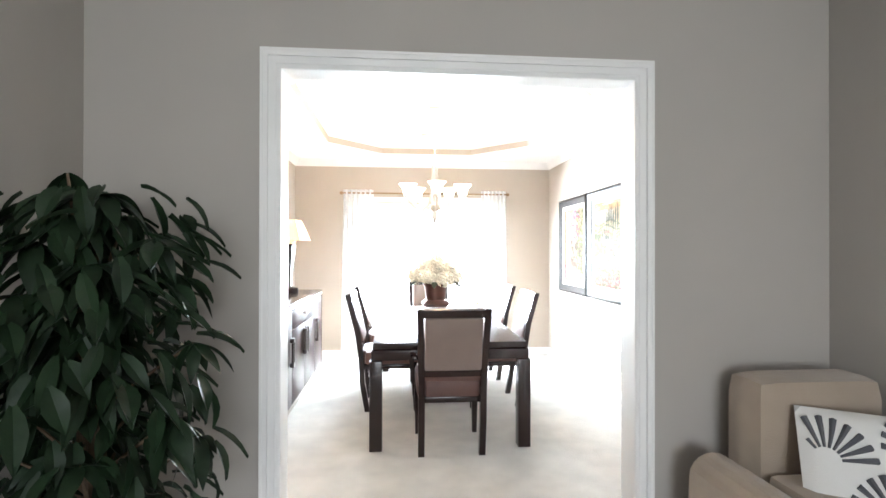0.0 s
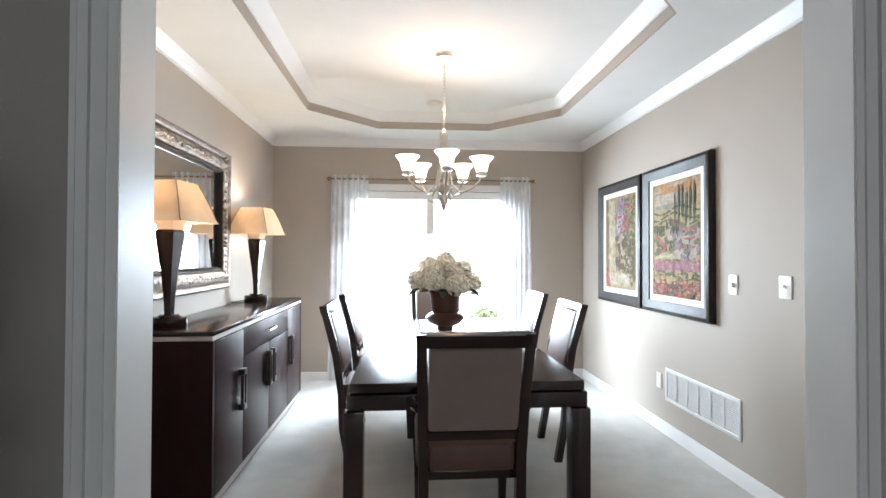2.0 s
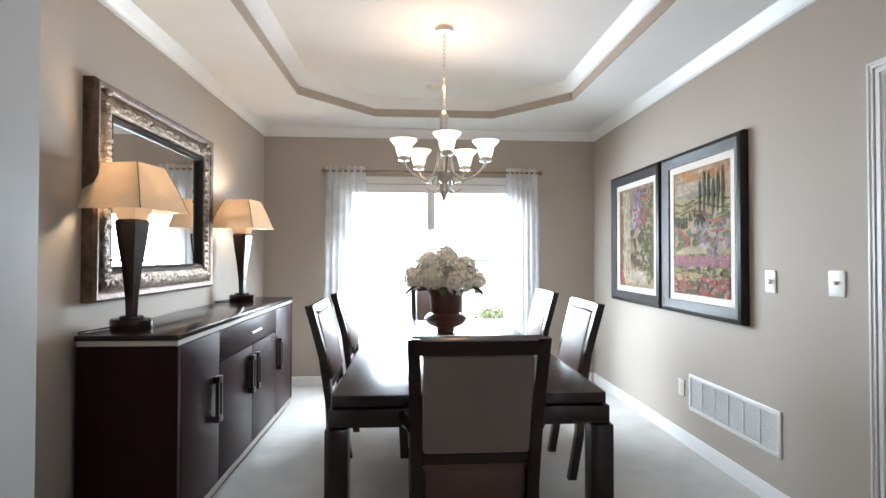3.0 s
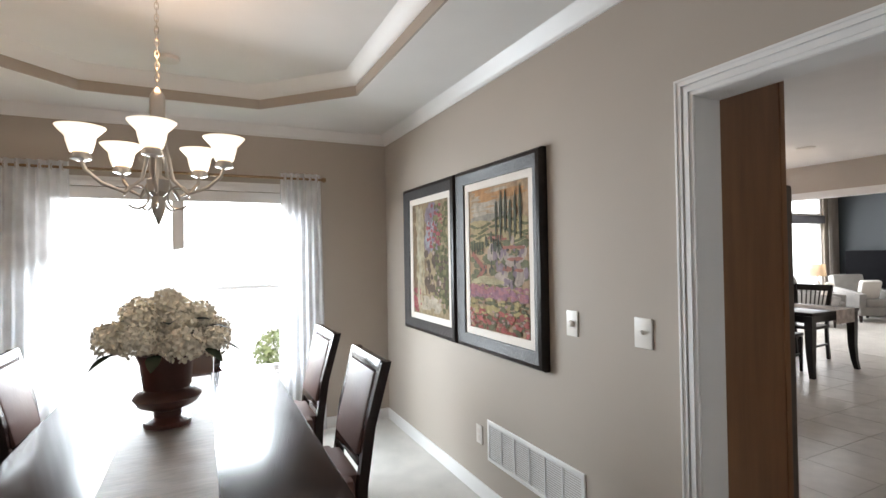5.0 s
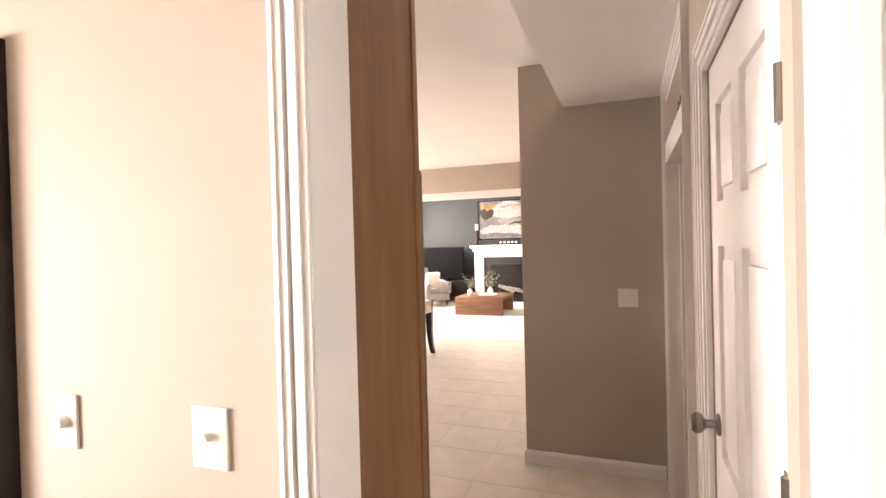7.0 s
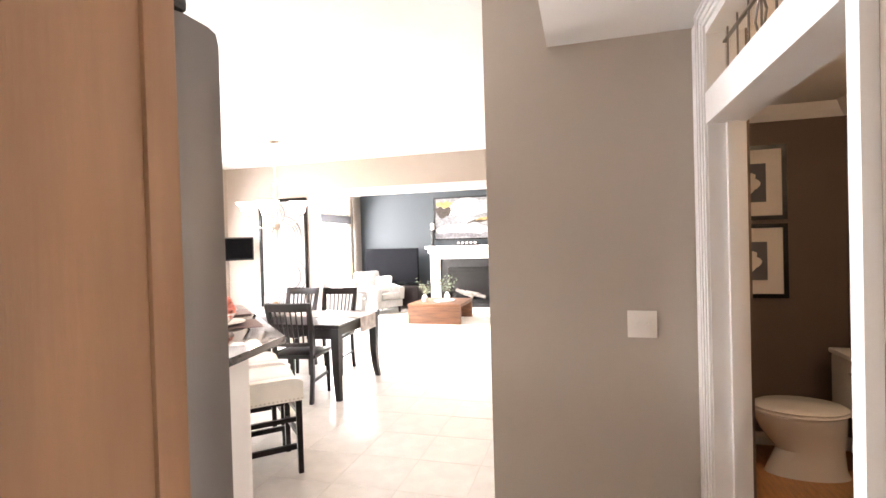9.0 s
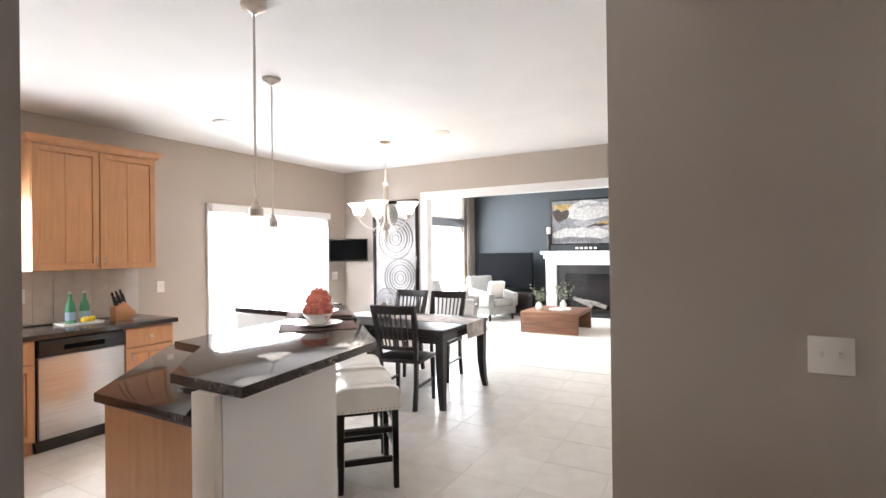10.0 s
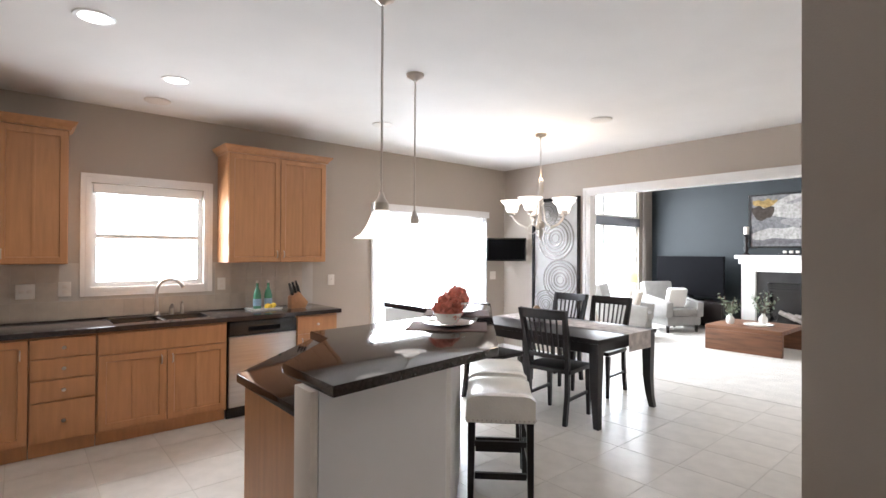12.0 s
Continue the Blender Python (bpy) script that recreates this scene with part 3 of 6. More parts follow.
w3 = window("window_3", "tall living room windows with dark shades", 8.3, 9.3, 13.3, 0.35, 2.1, 3, 0)
part("shade", B(9.3, 13.3, 8.27, 8.30, 2.07, 2.24), CHARCOAL, w3, "dark rolled shade")
w4 = window("window_4", "transom windows over the living room windows", 8.3, 9.3, 13.3, 2.25, 3.2, 3, 0)
# unseen window, added in the opening where the front fill lamp shines in
w6 = window("window_front_unseen", "white window added out of view behind the camera", -4.76, -0.6, 1.2, 0.8, 2.2, 2, 1.5)
w5 = window("door_patio", "white sliding patio door full of daylight", KN, 6.33, 8.17, 0.02, 2.03, 2, 0, 0.06)
part("window_casing", casing(bmesh.new(), "y", KN, -1, 6.33, 8.17, 2.03, 0.07), TRIM, w5)
part("valance", B(6.27, 8.24, KN - 0.10, KN - 0.03, 2.0, 2.09, 0.006), TRIM, w5, "white blind valance")
bm = bmesh.new()
for i in range(30):
    cx = 6.32 + i * 0.064
    prism(bm, [(cx, KN - 0.075), (cx + 0.055, KN - 0.05), (cx + 0.056, KN - 0.052), (cx + 0.001, KN - 0.077)], 0.04, 2.0)
part("vertical_blind", bm, CURTAIN, w5, "white vertical blind slats")

back = mat("bright_sky_backdrop", (0.9, 0.95, 1.0), 1.0, vary=0.06, scale=0.3)
bn = back.node_tree.nodes["Principled BSDF"]
bn.inputs["Emission Color"].default_value, bn.inputs["Emission Strength"].default_value = (0.95, 0.98, 1.0, 1), 7.0
structure("backdrop", B(-60, 120, 24, 24.2, -0.3, 30), back, "pale overcast distance beyond the windows", "backdrop")
structure("patio_ground", B(-60, 120, 8.6, 23.9, -0.29, -0.26), mat("pale_concrete", (0.82, 0.82, 0.82), 0.9, vary=0.05, scale=2, bump=0.2), "pale sunlit paving behind the house", "ground")


# ---- dining room things ----
def dining_chair(m, arms, label):
    """Faces +y, its base at the middle of the seat."""
    c = thing("dining_chair", label, "chair", m @ Matrix.Scale(1.03, 4), "chairs round the dining table")
    for sx in (-1, 1):
        bm = bmesh.new()
        p = [(sx * 0.205, -0.17, 0.0), (sx * 0.205, -0.215, 0.25), (sx * 0.205, -0.225, 0.47), (sx * 0.212, -0.26, 0.72), (sx * 0.22, -0.335, 1.0)]
        for a, b in zip(p, p[1:]):
            bar(bm, a, b, 0.042, 0.045)
        part("back_leg", bm, ESPRESSO, c)
        part("front_leg", bar(bmesh.new(), (sx * 0.215, 0.24, 0), (sx * 0.215, 0.225, 0.42), 0.034, 0.034, 0.05, 0.05, 0.004), ESPRESSO, c)
        if arms:
            bm = bar(bmesh.new(), (sx * 0.255, 0.14, 0.42), (sx * 0.265, 0.12, 0.64), 0.035, 0.04)
            tube(bm, [(sx * 0.265, 0.17, 0.645), (sx * 0.268, 0.0, 0.66), (sx * 0.245, -0.16, 0.665), (sx * 0.225, -0.25, 0.68)], 0.021, 8)
            part("armrest", bm, ESPRESSO, c)
    part("seat_frame", B(-0.222, 0.222, -0.2, 0.25, 0.36, 0.398, 0.005), ESPRESSO, c)
    bm = B(-0.183, 0.183, -0.226, 0.262, 0.40, 0.515, 0.026)
    box(bm, -0.236, 0.236, -0.19, 0.268, 0.40, 0.512, 0.028)
    part("seat", bm, LEATHER, c)
    bm = bmesh.new()
    for k in range(22):
        bmesh.ops.create_icosphere(bm, subdivisions=1, radius=0.0045, matrix=Matrix.Translation((-0.22 + 0.44 * k / 21, 0.268, 0.412)))
    tagged(part("nailheads", bm, BRONZE, c), kind="stuff")
    lean = pose(0, -0.245, 0.62, 14)
    bm = B(-0.188, 0.188, -0.028, 0.036, -0.03, 0.335, 0.016)
    part("backrest", bm, FABRIC if arms else LEATHER, c, "", lean)
    part("lower_rail", B(-0.19, 0.19, -0.02, 0.018, -0.075, -0.035, 0.004), ESPRESSO, c, "", lean)
    bm = bmesh.new()
    prism(bm, [(-0.226, -0.024), (0.226, -0.024), (0.229, 0.0), (0.226, 0.03), (-0.226, 0.03), (-0.229, 0.0)], 0.337, 0.392, 0.008)
    part("top_rail", bm, ESPRESSO, c, "", lean)
    return c


dining_chair(pose(0.265, 3.25, 0), True, "dark wood dining armchair with taupe upholstered back")
dining_chair(pose(0.27, 5.66, 0, rz=180), True, "dark wood dining armchair beneath the bright window")
side = dining_chair(pose(-0.20, 4.27, 0, rz=-90), False, "dark wood dining chair with brown leather seat and back")
for x, y, r in ((-0.20, 5.17, -91), (0.80, 4.30, 90), (0.80, 5.22, 91)):
    copy_thing(side, pose(x, y, 0, rz=r))

t = thing("dining_table", "glossy espresso dining table with square legs on carpet", "table")
part("tabletop", B(-0.285, 0.825, 3.185, 5.53, 0.712, 0.76, 0.008), ESPRESSO, t)
part("apron", B(-0.295, 0.835, 3.175, 5.54, 0.635, 0.708, 0.004), ESPRESSO, t)
for x in (-0.262, 0.802):
    for y in (3.208, 5.507):
        part("leg", B(x - 0.045, x + 0.045, y - 0.045, y + 0.045, 0, 0.633, 0.005), ESPRESSO, t)

bm = bmesh.new()
ny, nx = 60, 10
gridv = []
for j in range(ny + 1):
    y = 3.32 + 2.08 * j / ny
    row = []
    for i in range(nx + 1):
        u = i / nx
        z = 0.766 + 0.006 * max(0, noise.noise(Vector((u * 3, y * 9, 1.3)))) + 0.004 * abs(math.sin(y * 21 + 2 * u))
        row.append(bm.verts.new((0.09 + 0.35 * u + 0.006 * noise.noise(Vector((0, y * 5, u))), y, z)))
    gridv.append(row)
for a, b in zip(gridv, gridv[1:]):
    for i in range(nx):
        bm.faces.new((a[i], a[i + 1], b[i + 1], b[i]))
bmesh.ops.solidify(bm, geom=bm.faces[:], thickness=0.002)
solo("table_runner", bm, RUNNER, "crinkled taupe silk runner along the dining table", "table runner")

urn = thing("flower_urn", "dark mahogany urn on the table runner", "vase", pose(0.255, 4.47, 0.776) @ Matrix.Scale(1.1, 4))
part("bowl", lathe(bmesh.new(), [(0.085, 0), (0.085, 0.018), (0.05, 0.035), (0.05, 0.06), (0.105, 0.085), (0.125, 0.115), (0.105, 0.14), (0.085, 0.15), (0.095, 0.25), (0.11, 0.29), (0.095, 0.29), (0.07, 0.2)], sides=32, flute=0.03), URN, urn)


def bloom(seed, size, florets, petal=0.024):
    """A rounded head of four-petalled florets, each cupped and tipped its own way."""
    rnd = random.Random(seed)
    bm = bmesh.new()
    for i in range(florets):
        z = 1 - 1.75 * (i + 0.5) / florets
        a = i * 2.39996 + rnd.uniform(-0.15, 0.15)
        r = math.sqrt(max(0, 1 - z * z))
        nrm = Vector((r * math.cos(a), r * math.sin(a), z))
        c = nrm * size * rnd.uniform(0.84, 1.08)
        nrm = (nrm + Vector((rnd.uniform(-1, 1), rnd.uniform(-1, 1), rnd.uniform(-1, 1))) * 0.22).normalized()
        tx = nrm.orthogonal().normalized()
        tx.rotate(Matrix.Rotation(rnd.uniform(0, 6), 3, nrm))
        ty = nrm.cross(tx)
        s = petal * rnd.uniform(0.8, 1.2)
        mid = bm.verts.new(c - nrm * s * 0.35)
        for k in range(4):
            u = tx * math.cos(k * math.pi / 2) + ty * math.sin(k * math.pi / 2)
            w = nrm.cross(u)
            cup = rnd.uniform(0.1, 0.5)
            p = [bm.verts.new(c + u * s * f + w * s * g + nrm * s * h) for f, g, h in ((0.55, -0.5, 0.0), (1.0, -0.25, cup), (1.05, 0.2, cup), (0.55, 0.5, 0.05))]
            bm.faces.new((mid, p[0], p[1])), bm.faces.new((mid, p[1], p[2])), bm.faces.new((mid, p[2], p[3]))
    tube(bm, [(0, 0, -size * 0.9), (0, 0, -size * 0.3)], 0.004, 5)
    bmesh.ops.create_icosphere(bm, subdivisions=1, radius=size * 0.68)
    return bm


bouquet = thing("hydrangea_bouquet", "cream hydrangea blooms in a mahogany urn", "flowers", pose(0.255, 4.47, 1.085) @ Matrix.Scale(1.15, 4))
shared = [mesh_of("bloom", bloom(k, 0.063, 85, 0.015), PETAL, False) for k in range(4)]
rnd = random.Random(5)
k = 0
for ring_r, cnt, z in ((0.0, 1, 0.18), (0.112, 5, 0.145), (0.185, 8, 0.065), (0.08, 4, 0.06)):
    for i in range(cnt):
        a = 2 * math.pi * (i + 0.3) / cnt + ring_r * 9
        o = new("bloom", shared[k % 4])
        o.parent = bouquet
        sc = rnd.uniform(0.85, 1.08)
        o.matrix_basis = pose(ring_r * math.cos(a), ring_r * math.sin(a), z + rnd.uniform(-0.018, 0.018), rnd.uniform(-20, 20), ring_r * 220 * math.cos(a), rnd.uniform(0, 360)) @ Matrix.Scale(sc, 4)
        k += 1


def leaf_mesh(name, length, width, droop, material):
    bm = bmesh.new()
    rows = []
    n = 7
    for i in range(n + 1):
        u = i / n
        w = width * math.sin(math.pi * min(1, 0.06 + u * 0.94)) ** 0.8 * (1.15 - 0.35 * u)
        z = -droop * u * u
        rows.append([bm.verts.new((x, length * u, z + abs(x) * 0.25)) for x in (-w / 2, 0, w / 2)])
    for a, b in zip(rows, rows[1:]):
        bm.faces.new((a[0], a[1], b[1], b[0]))
        bm.faces.new((a[1], a[2], b[2], b[1]))
    return mesh_of(name, bm, material, True)


small_leaf = leaf_mesh("leaf", 0.09, 0.05, 0.02, LEAF)
for i in range(22):
    a = i * 2.4
    o = new("leaf", small_leaf)
    o.parent = bouquet
    rr = (0.19, 0.14, 0.09)[i % 3]
    o.matrix_basis = pose(rr * math.cos(a), rr * math.sin(a), (0.03, 0.10, 0.13)[i % 3], (-18, 5, 15)[i % 3], 0, math.degrees(a) - 90)


def bell(top, bottom, h, thick=0.004):
    """A bell-shaped shade profile, its mouth at the top."""
    return [(bottom, 0), (bottom * 1.15, h * 0.12), (bottom * 1.35, h * 0.4), (bottom * 1.45, h * 0.62), (top * 0.86, h * 0.85), (top, h)]


def chandelier(m, drop, metal, lit, reach, label, arms, body=0.5, mouth=0.085, tall=0.10):
    """Hangs from z = 0 down."""
    c = thing("chandelier", label, "chandelier", m)
    part("canopy", lathe(bmesh.new(), [(0.02, -0.035), (0.055, -0.028), (0.062, -0.006), (0.062, 0)]), metal, c)
    bm = bmesh.new()
    n = int((drop - 0.03) / 0.026)
    for i in range(n):
        z = -0.035 - i * 0.026
        pts = [(0.008 * math.cos(a) * (i % 2), 0.008 * math.cos(a) * (1 - i % 2), z - 0.013 + 0.019 * math.sin(a)) for a in [k * math.pi / 4 for k in range(9)]]
        tube(bm, pts, 0.0022, 5, False)
    part("chain", bm, metal, c)
    z0 = -drop
    bm = lathe(bmesh.new(), [(0.006, 0.0), (0.02, -0.02), (0.03, -0.04), (0.028, -0.12), (0.034, -0.15), (0.016, -0.2), (0.014, -body + 0.12), (0.045, -body + 0.1), (0.04, -body + 0.05), (0.02, -body + 0.03), (0.03, -body), (0.022, -body - 0.04), (0.004, -body - 0.09)][::-1], (0, 0, z0), 16)
    part("stem", bm, metal, c)
    for i in range(arms):
        a = 2 * math.pi * (i - 0.25) / arms
        ca, sa = math.cos(a), math.sin(a)
        arm = [(0.02, -0.14), (0.03, -body * 0.5), (0.06, -body * 0.8), (reach * 0.45, -body * 0.92), (reach * 0.75, -body * 0.86), (reach * 0.95, -body * 0.76), (reach, -body * 0.68)]
        bm = tube(bmesh.new(), [(r * ca, r * sa, z0 + z) for r, z in arm], 0.0075, 8)
        curl = [(reach * 0.3 + 0.045 * math.cos(q), -body * 0.95 + 0.05 * math.sin(q)) for q in [k * 0.5 for k in range(12)]]
        tube(bm, [(r * ca, r * sa, z0 + z) for r, z in curl], 0.005, 6)
        lathe(bm, [(0.012, -0.02), (0.036, -0.012), (0.036, 0.0), (0.026, 0.02)], (reach * ca, reach * sa, z0 - body * 0.66), 14)
        arm_ob = part("arm", bm, metal, c)
        part("shade", shell(bmesh.new(), bell(mouth, mouth * 0.42, tall), (reach * ca, reach * sa, z0 - body * 0.66 + 0.015), 24), lit, arm_ob, "lit frosted glass bell shade")
    return c


chandelier(pose(0.235, 4.36, 2.78), 0.53, NICKEL, FROST, 0.27, "five-armed nickel chandelier with lit glass shades", 5, body=0.5)
lamp("chandelier_lamp", "POINT", pose(0.235, 4.36, 2.40), 12, (1.0, 0.60, 0.32), 0.12)
solo("smoke_detector", lathe(bmesh.new(), [(0.045, -0.03), (0.065, -0.022), (0.07, 0)], (0.22, 5.45, 2.779)), PLATE, "round white detector on the tray ceiling", "detector")

# sideboard
SB0, SB1, SX0, SX1, SH = 3.47, 5.55, -1.445, -1.0, 0.96
sb = thing("sideboard", "espresso sideboard with bar handles and pale inlaid edges", "sideboard")
part("body", B(SX0, SX1 - 0.022, SB0 + 0.015, SB1 - 0.015, 0.08, SH - 0.05), SATIN, sb)
part("top", B(SX0, SX1, SB0, SB1, SH - 0.024, SH, 0.004), ESPRESSO, sb)
part("top_inlay", B(SX0 + 0.01, SX1 - 0.004, SB0 + 0.006, SB1 - 0.006, SH - 0.048, SH - 0.026), STRIP, sb, "pale metallic strip below the top")
part("plinth", B(SX0 + 0.02, SX1 - 0.05, SB0 + 0.03, SB1 - 0.03, 0, 0.078), SATIN, sb)
part("plinth_inlay", B(SX1 - 0.03, SX1 - 0.004, SB0 + 0.01, SB1 - 0.01, 0.062, 0.1, 0.004), STRIP, sb, "pale metallic strip along the foot")
for y0 in (SB0, SB1 - 0.03):
    part("side_post", B(SX1 - 0.02, SX1 - 0.001, y0 + 0.002, y0 + 0.03, 0.102, SH - 0.05), SATIN, sb)
DY = [SB0 + 0.036, 3.95, 4.50, 5.05, SB1 - 0.036]
for i in range(4):
    y0, y1 = DY[i] + 0.003, DY[i + 1] - 0.003
    zt = SH - 0.055 if i in (0, 3) else 0.735
    d = part("door", B(SX1 - 0.02, SX1 - 0.002, y0, y1, 0.105, zt, 0.002), SATIN, sb)
    hy = {0: y1 - 0.06, 1: y1 - 0.05, 2: y0 + 0.05, 3: y0 + 0.06}[i]
    bm = bmesh.new()
    for hz in (0.44, 0.645):
        box(bm, SX1 - 0.002, SX1 + 0.032, hy - 0.026, hy + 0.026, hz, hz + 0.035, 0.003)
    box(bm, SX1 + 0.012, SX1 + 0.03, hy - 0.028, hy - 0.014, 0.475, 0.645), box(bm, SX1 + 0.012, SX1 + 0.03, hy + 0.014, hy + 0.028, 0.475, 0.645)
    part("handle", bm, DARKBRONZE, d, "dark bronze bar handle")
d = part("drawer", B(SX1 - 0.02, SX1 - 0.002, 3.953, 5.047, 0.742, SH - 0.055, 0.002), SATIN, sb)
bm = tube(bmesh.new(), [(SX1 + 0.022, 4.41, 0.825), (SX1 + 0.022, 4.59, 0.825)], 0.008)
for y in (4.43, 4.57):
    tube(bm, [(SX1 - 0.002, y, 0.825), (SX1 + 0.022, y, 0.825)], 0.006)
part("handle", bm, NICKEL, d, "bright nickel pull")


def table_lamp(m):
    l = thing("table_lamp", "lit table lamp with amber mica shade on the sideboard", "lamp", m, "lamps on the sideboard")
    bm = ring_loft(bmesh.new(), [(0, 0, 0.098, 0.07, 0), (0, 0, 0.10, 0.072, 0.006), (0, 0, 0.10, 0.072, 0.046), (0, 0, 0.095, 0.067, 0.052), (0, 0, 0.06, 0.045, 0.055), (0, 0, 0.052, 0.04, 0.066)], 32)
    part("base", bm, ESPRESSO, l, "oval dark wood foot")
    bm = bmesh.new()
    for a, b, w0, w1 in ((0.066, 0.16, 0.036, 0.042), (0.16, 0.28, 0.042, 0.06), (0.28, 0.40, 0.06, 0.088), (0.40, 0.51, 0.088, 0.108), (0.51, 0.525, 0.108, 0.10)):
        bar(bm, (0, 0, a), (0, 0, b), w0, w0 * 0.9, w1, w1 * 0.9)
    part("column", bm, ESPRESSO, l, "tapered dark wood column")
    part("lower_diffuser", bar(bmesh.new(), (0, 0, 0.526), (0, 0, 0.60), 0.092, 0.088, 0.125, 0.118), MICA, l, "small lit mica collar")
    bm = bmesh.new()
    ro = [(0.170, 0.565), (0.160, 0.585), (0.135, 0.67), (0.112, 0.735), (0.092, 0.785)]
    rings = [[bm.verts.new((sx * r * 1.05, sy * r, z)) for sx, sy in ((-1, -1), (1, -1), (1, 1), (-1, 1))] for r, z in ro + [(r - 0.005, z) for r, z in reversed(ro)]]
    for a, b in zip(rings, rings[1:] + rings[:1]):
        for k in range(4):
            bm.faces.new((a[k], a[(k + 1) % 4], b[(k + 1) % 4], b[k]))
    shade = part("shade", bm, MICA, l, "lit amber mica panels")
    for sx, sy in ((-1, -1), (1, -1), (1, 1), (-1, 1)):
        part("shade_rib", tube(bmesh.new(), [(sx * r * 1.05, sy * r, z) for r, z in ro], 0.0025, 6), BRONZE, shade, "thin bronze rib")
    bm = tube(bmesh.new(), [(-0.09, 0.0, 0.012), (-0.13, -0.07, 0.005), (-0.14, -0.15, 0.005), (-0.10, -0.19, 0.005), (-0.05, -0.15, 0.005), (-0.03, -0.08, 0.006)], 0.0035, 6)
    part("cord", bm, BLACK, l)
    return l


tl = table_lamp(pose(-1.305, 3.66, SH, rz=-11))
copy_thing(tl, pose(-1.29, 5.15, SH, rz=-11))
for x, y in ((-1.305, 3.66), (-1.29, 5.15)):
    lamp("table_lamp_bulb", "POINT", pose(x, y, SH + 0.69), 17, (1.0, 0.79, 0.55), 0.035)

# mirror
mr = thing("wall_mirror", "mirror in an ornate antiqued silver and bronze frame", "mirror", pose(W, 4.215, 1.615))
def frame_ring(bm, w, h, prof):
    """A picture frame facing +x round w by h; the profile is (inset from the outer edge, thickness)."""
    rows = []
    for sy, sz in ((-1, -1), (1, -1), (1, 1), (-1, 1)):
        rows.append([bm.verts.new((d, sy * (w / 2 - i), sz * (h / 2 - i))) for i, d in prof])
    for a, b in zip(rows, rows[1:] + rows[:1]):
        for j in range(len(prof)):
            bm.faces.new((a[j], b[j], b[(j + 1) % len(prof)], a[(j + 1) % len(prof)]))
    return bm


part("outer_frame", frame_ring(bmesh.new(), 1.33, 1.04, [(0, 0), (0, 0.05), (0.012, 0.065), (0.03, 0.06), (0.045, 0.045), (0.045, 0)]), mat("worn_bronze_frame", (0.12, 0.075, 0.05), 0.4, 0.4, vary=0.5, scale=20, bump=0.4, bump_scale=50), mr)
part("carved_band", frame_ring(bmesh.new(), 1.24, 0.95, [(0, 0), (0, 0.04), (0.02, 0.06), (0.05, 0.066), (0.08, 0.055), (0.09, 0.04), (0.09, 0)]), GILT, mr, "carved silver leaf band")
part("inner_lip", frame_ring(bmesh.new(), 1.06, 0.77, [(0, 0), (0, 0.045), (0.012, 0.05), (0.024, 0.04), (0.03, 0.02), (0.03, 0)]), FRAMEBROWN, mr)
part("mirror_glass", B(0.004, 0.016, -0.505, 0.505, -0.36, 0.36), MIRROR, mr)
rnd = random.Random(3)
bm = bmesh.new()
for side_ in range(4):
    L = 1.24 if side_ % 2 == 0 else 0.95
    for i in range(int(L / 0.035)):
        u = -L / 2 + 0.03 + i * 0.035
        off = (0.95 if side_ % 2 == 0 else 1.24) / 2 - 0.05
        y, z = (u, off * (1 if side_ == 0 else -1)) if side_ % 2 == 0 else (off * (1 if side_ == 1 else -1), u)
        bmesh.ops.create_icosphere(bm, subdivisions=1, radius=0.017 + 0.008 * rnd.random(), matrix=Matrix.Translation((0.06, y + rnd.uniform(-0.012, 0.012), z + rnd.uniform(-0.012, 0.012))) @ Matrix.Diagonal((0.5, 1.2, 0.8, 1)))
part("carving", bm, GILT, mr, "silvered leaf carving")

# curtains
def curtain(x0, x1, label):
    c = thing("curtain", label, "curtain", group="sheer curtains at the dining window")
    bm = bmesh.new()
    cols, rows_n = 70, 10
    vs = []
    for j in range(rows_n + 1):
        v = j / rows_n
        z = 2.215 - 2.19 * v
        row = []
        for i in range(cols + 1):
            u = i / cols
            x = x0 + (x1 - x0) * u + 0.03 * v * (u - 0.5) * 2
            y = N - 0.105 + (0.022 - 0.010 * min(1, 3 * v)) * math.sin(u * 6.5 * 2 * math.pi) + 0.012 * v * math.sin(u * 17 + 3 * v)
            row.append(bm.verts.new((x, y, z)))
        vs.append(row)
    for a, b in zip(vs, vs[1:]):
        for i in range(cols):
            bm.faces.new((a[i], a[i + 1], b[i + 1], b[i]))
    part("cloth", bm, CURTAIN, c)
    for i in range(6):
        bm = bmesh.new()
        gx = x0 + (x1 - x0) * (i + 0.5) / 6
        tube(bm, [(gx, N - 0.105 + 0.024 * math.cos(q), 2.17 + 0.024 * math.sin(q)) for q in [k * math.pi / 5 for k in range(11)]], 0.004, 5, False)
        part("grommet", bm, NICKEL, c, "nickel ring")
    return c


curtain(-0.83, -0.44, "sheer white curtain panel hanging beside the window")
curtain(0.99, 1.32, "sheer white curtain panel gathered at the window edge")
rod = thing("curtain_rod", "thin dark nickel curtain rod with ball ends", "curtain rod")
bm = tube(bmesh.new(), [(-0.85, N - 0.105, 2.17), (1.34, N - 0.105, 2.17)], 0.010, 10)
part("pole", bm, BRONZE, rod)
for x in (-0.86, 1.35):
    part("finial", lathe(bmesh.new(), [(0.004, -0.022), (0.018, -0.014), (0.022, 0), (0.018, 0.014), (0.004, 0.022)], (x, N - 0.105, 2.17), 12), BRONZE, rod)
for x in (-0.78, 1.28):
    part("bracket", B(x - 0.008, x + 0.008, N - 0.105, N, 2.145, 2.16), BRONZE, rod)


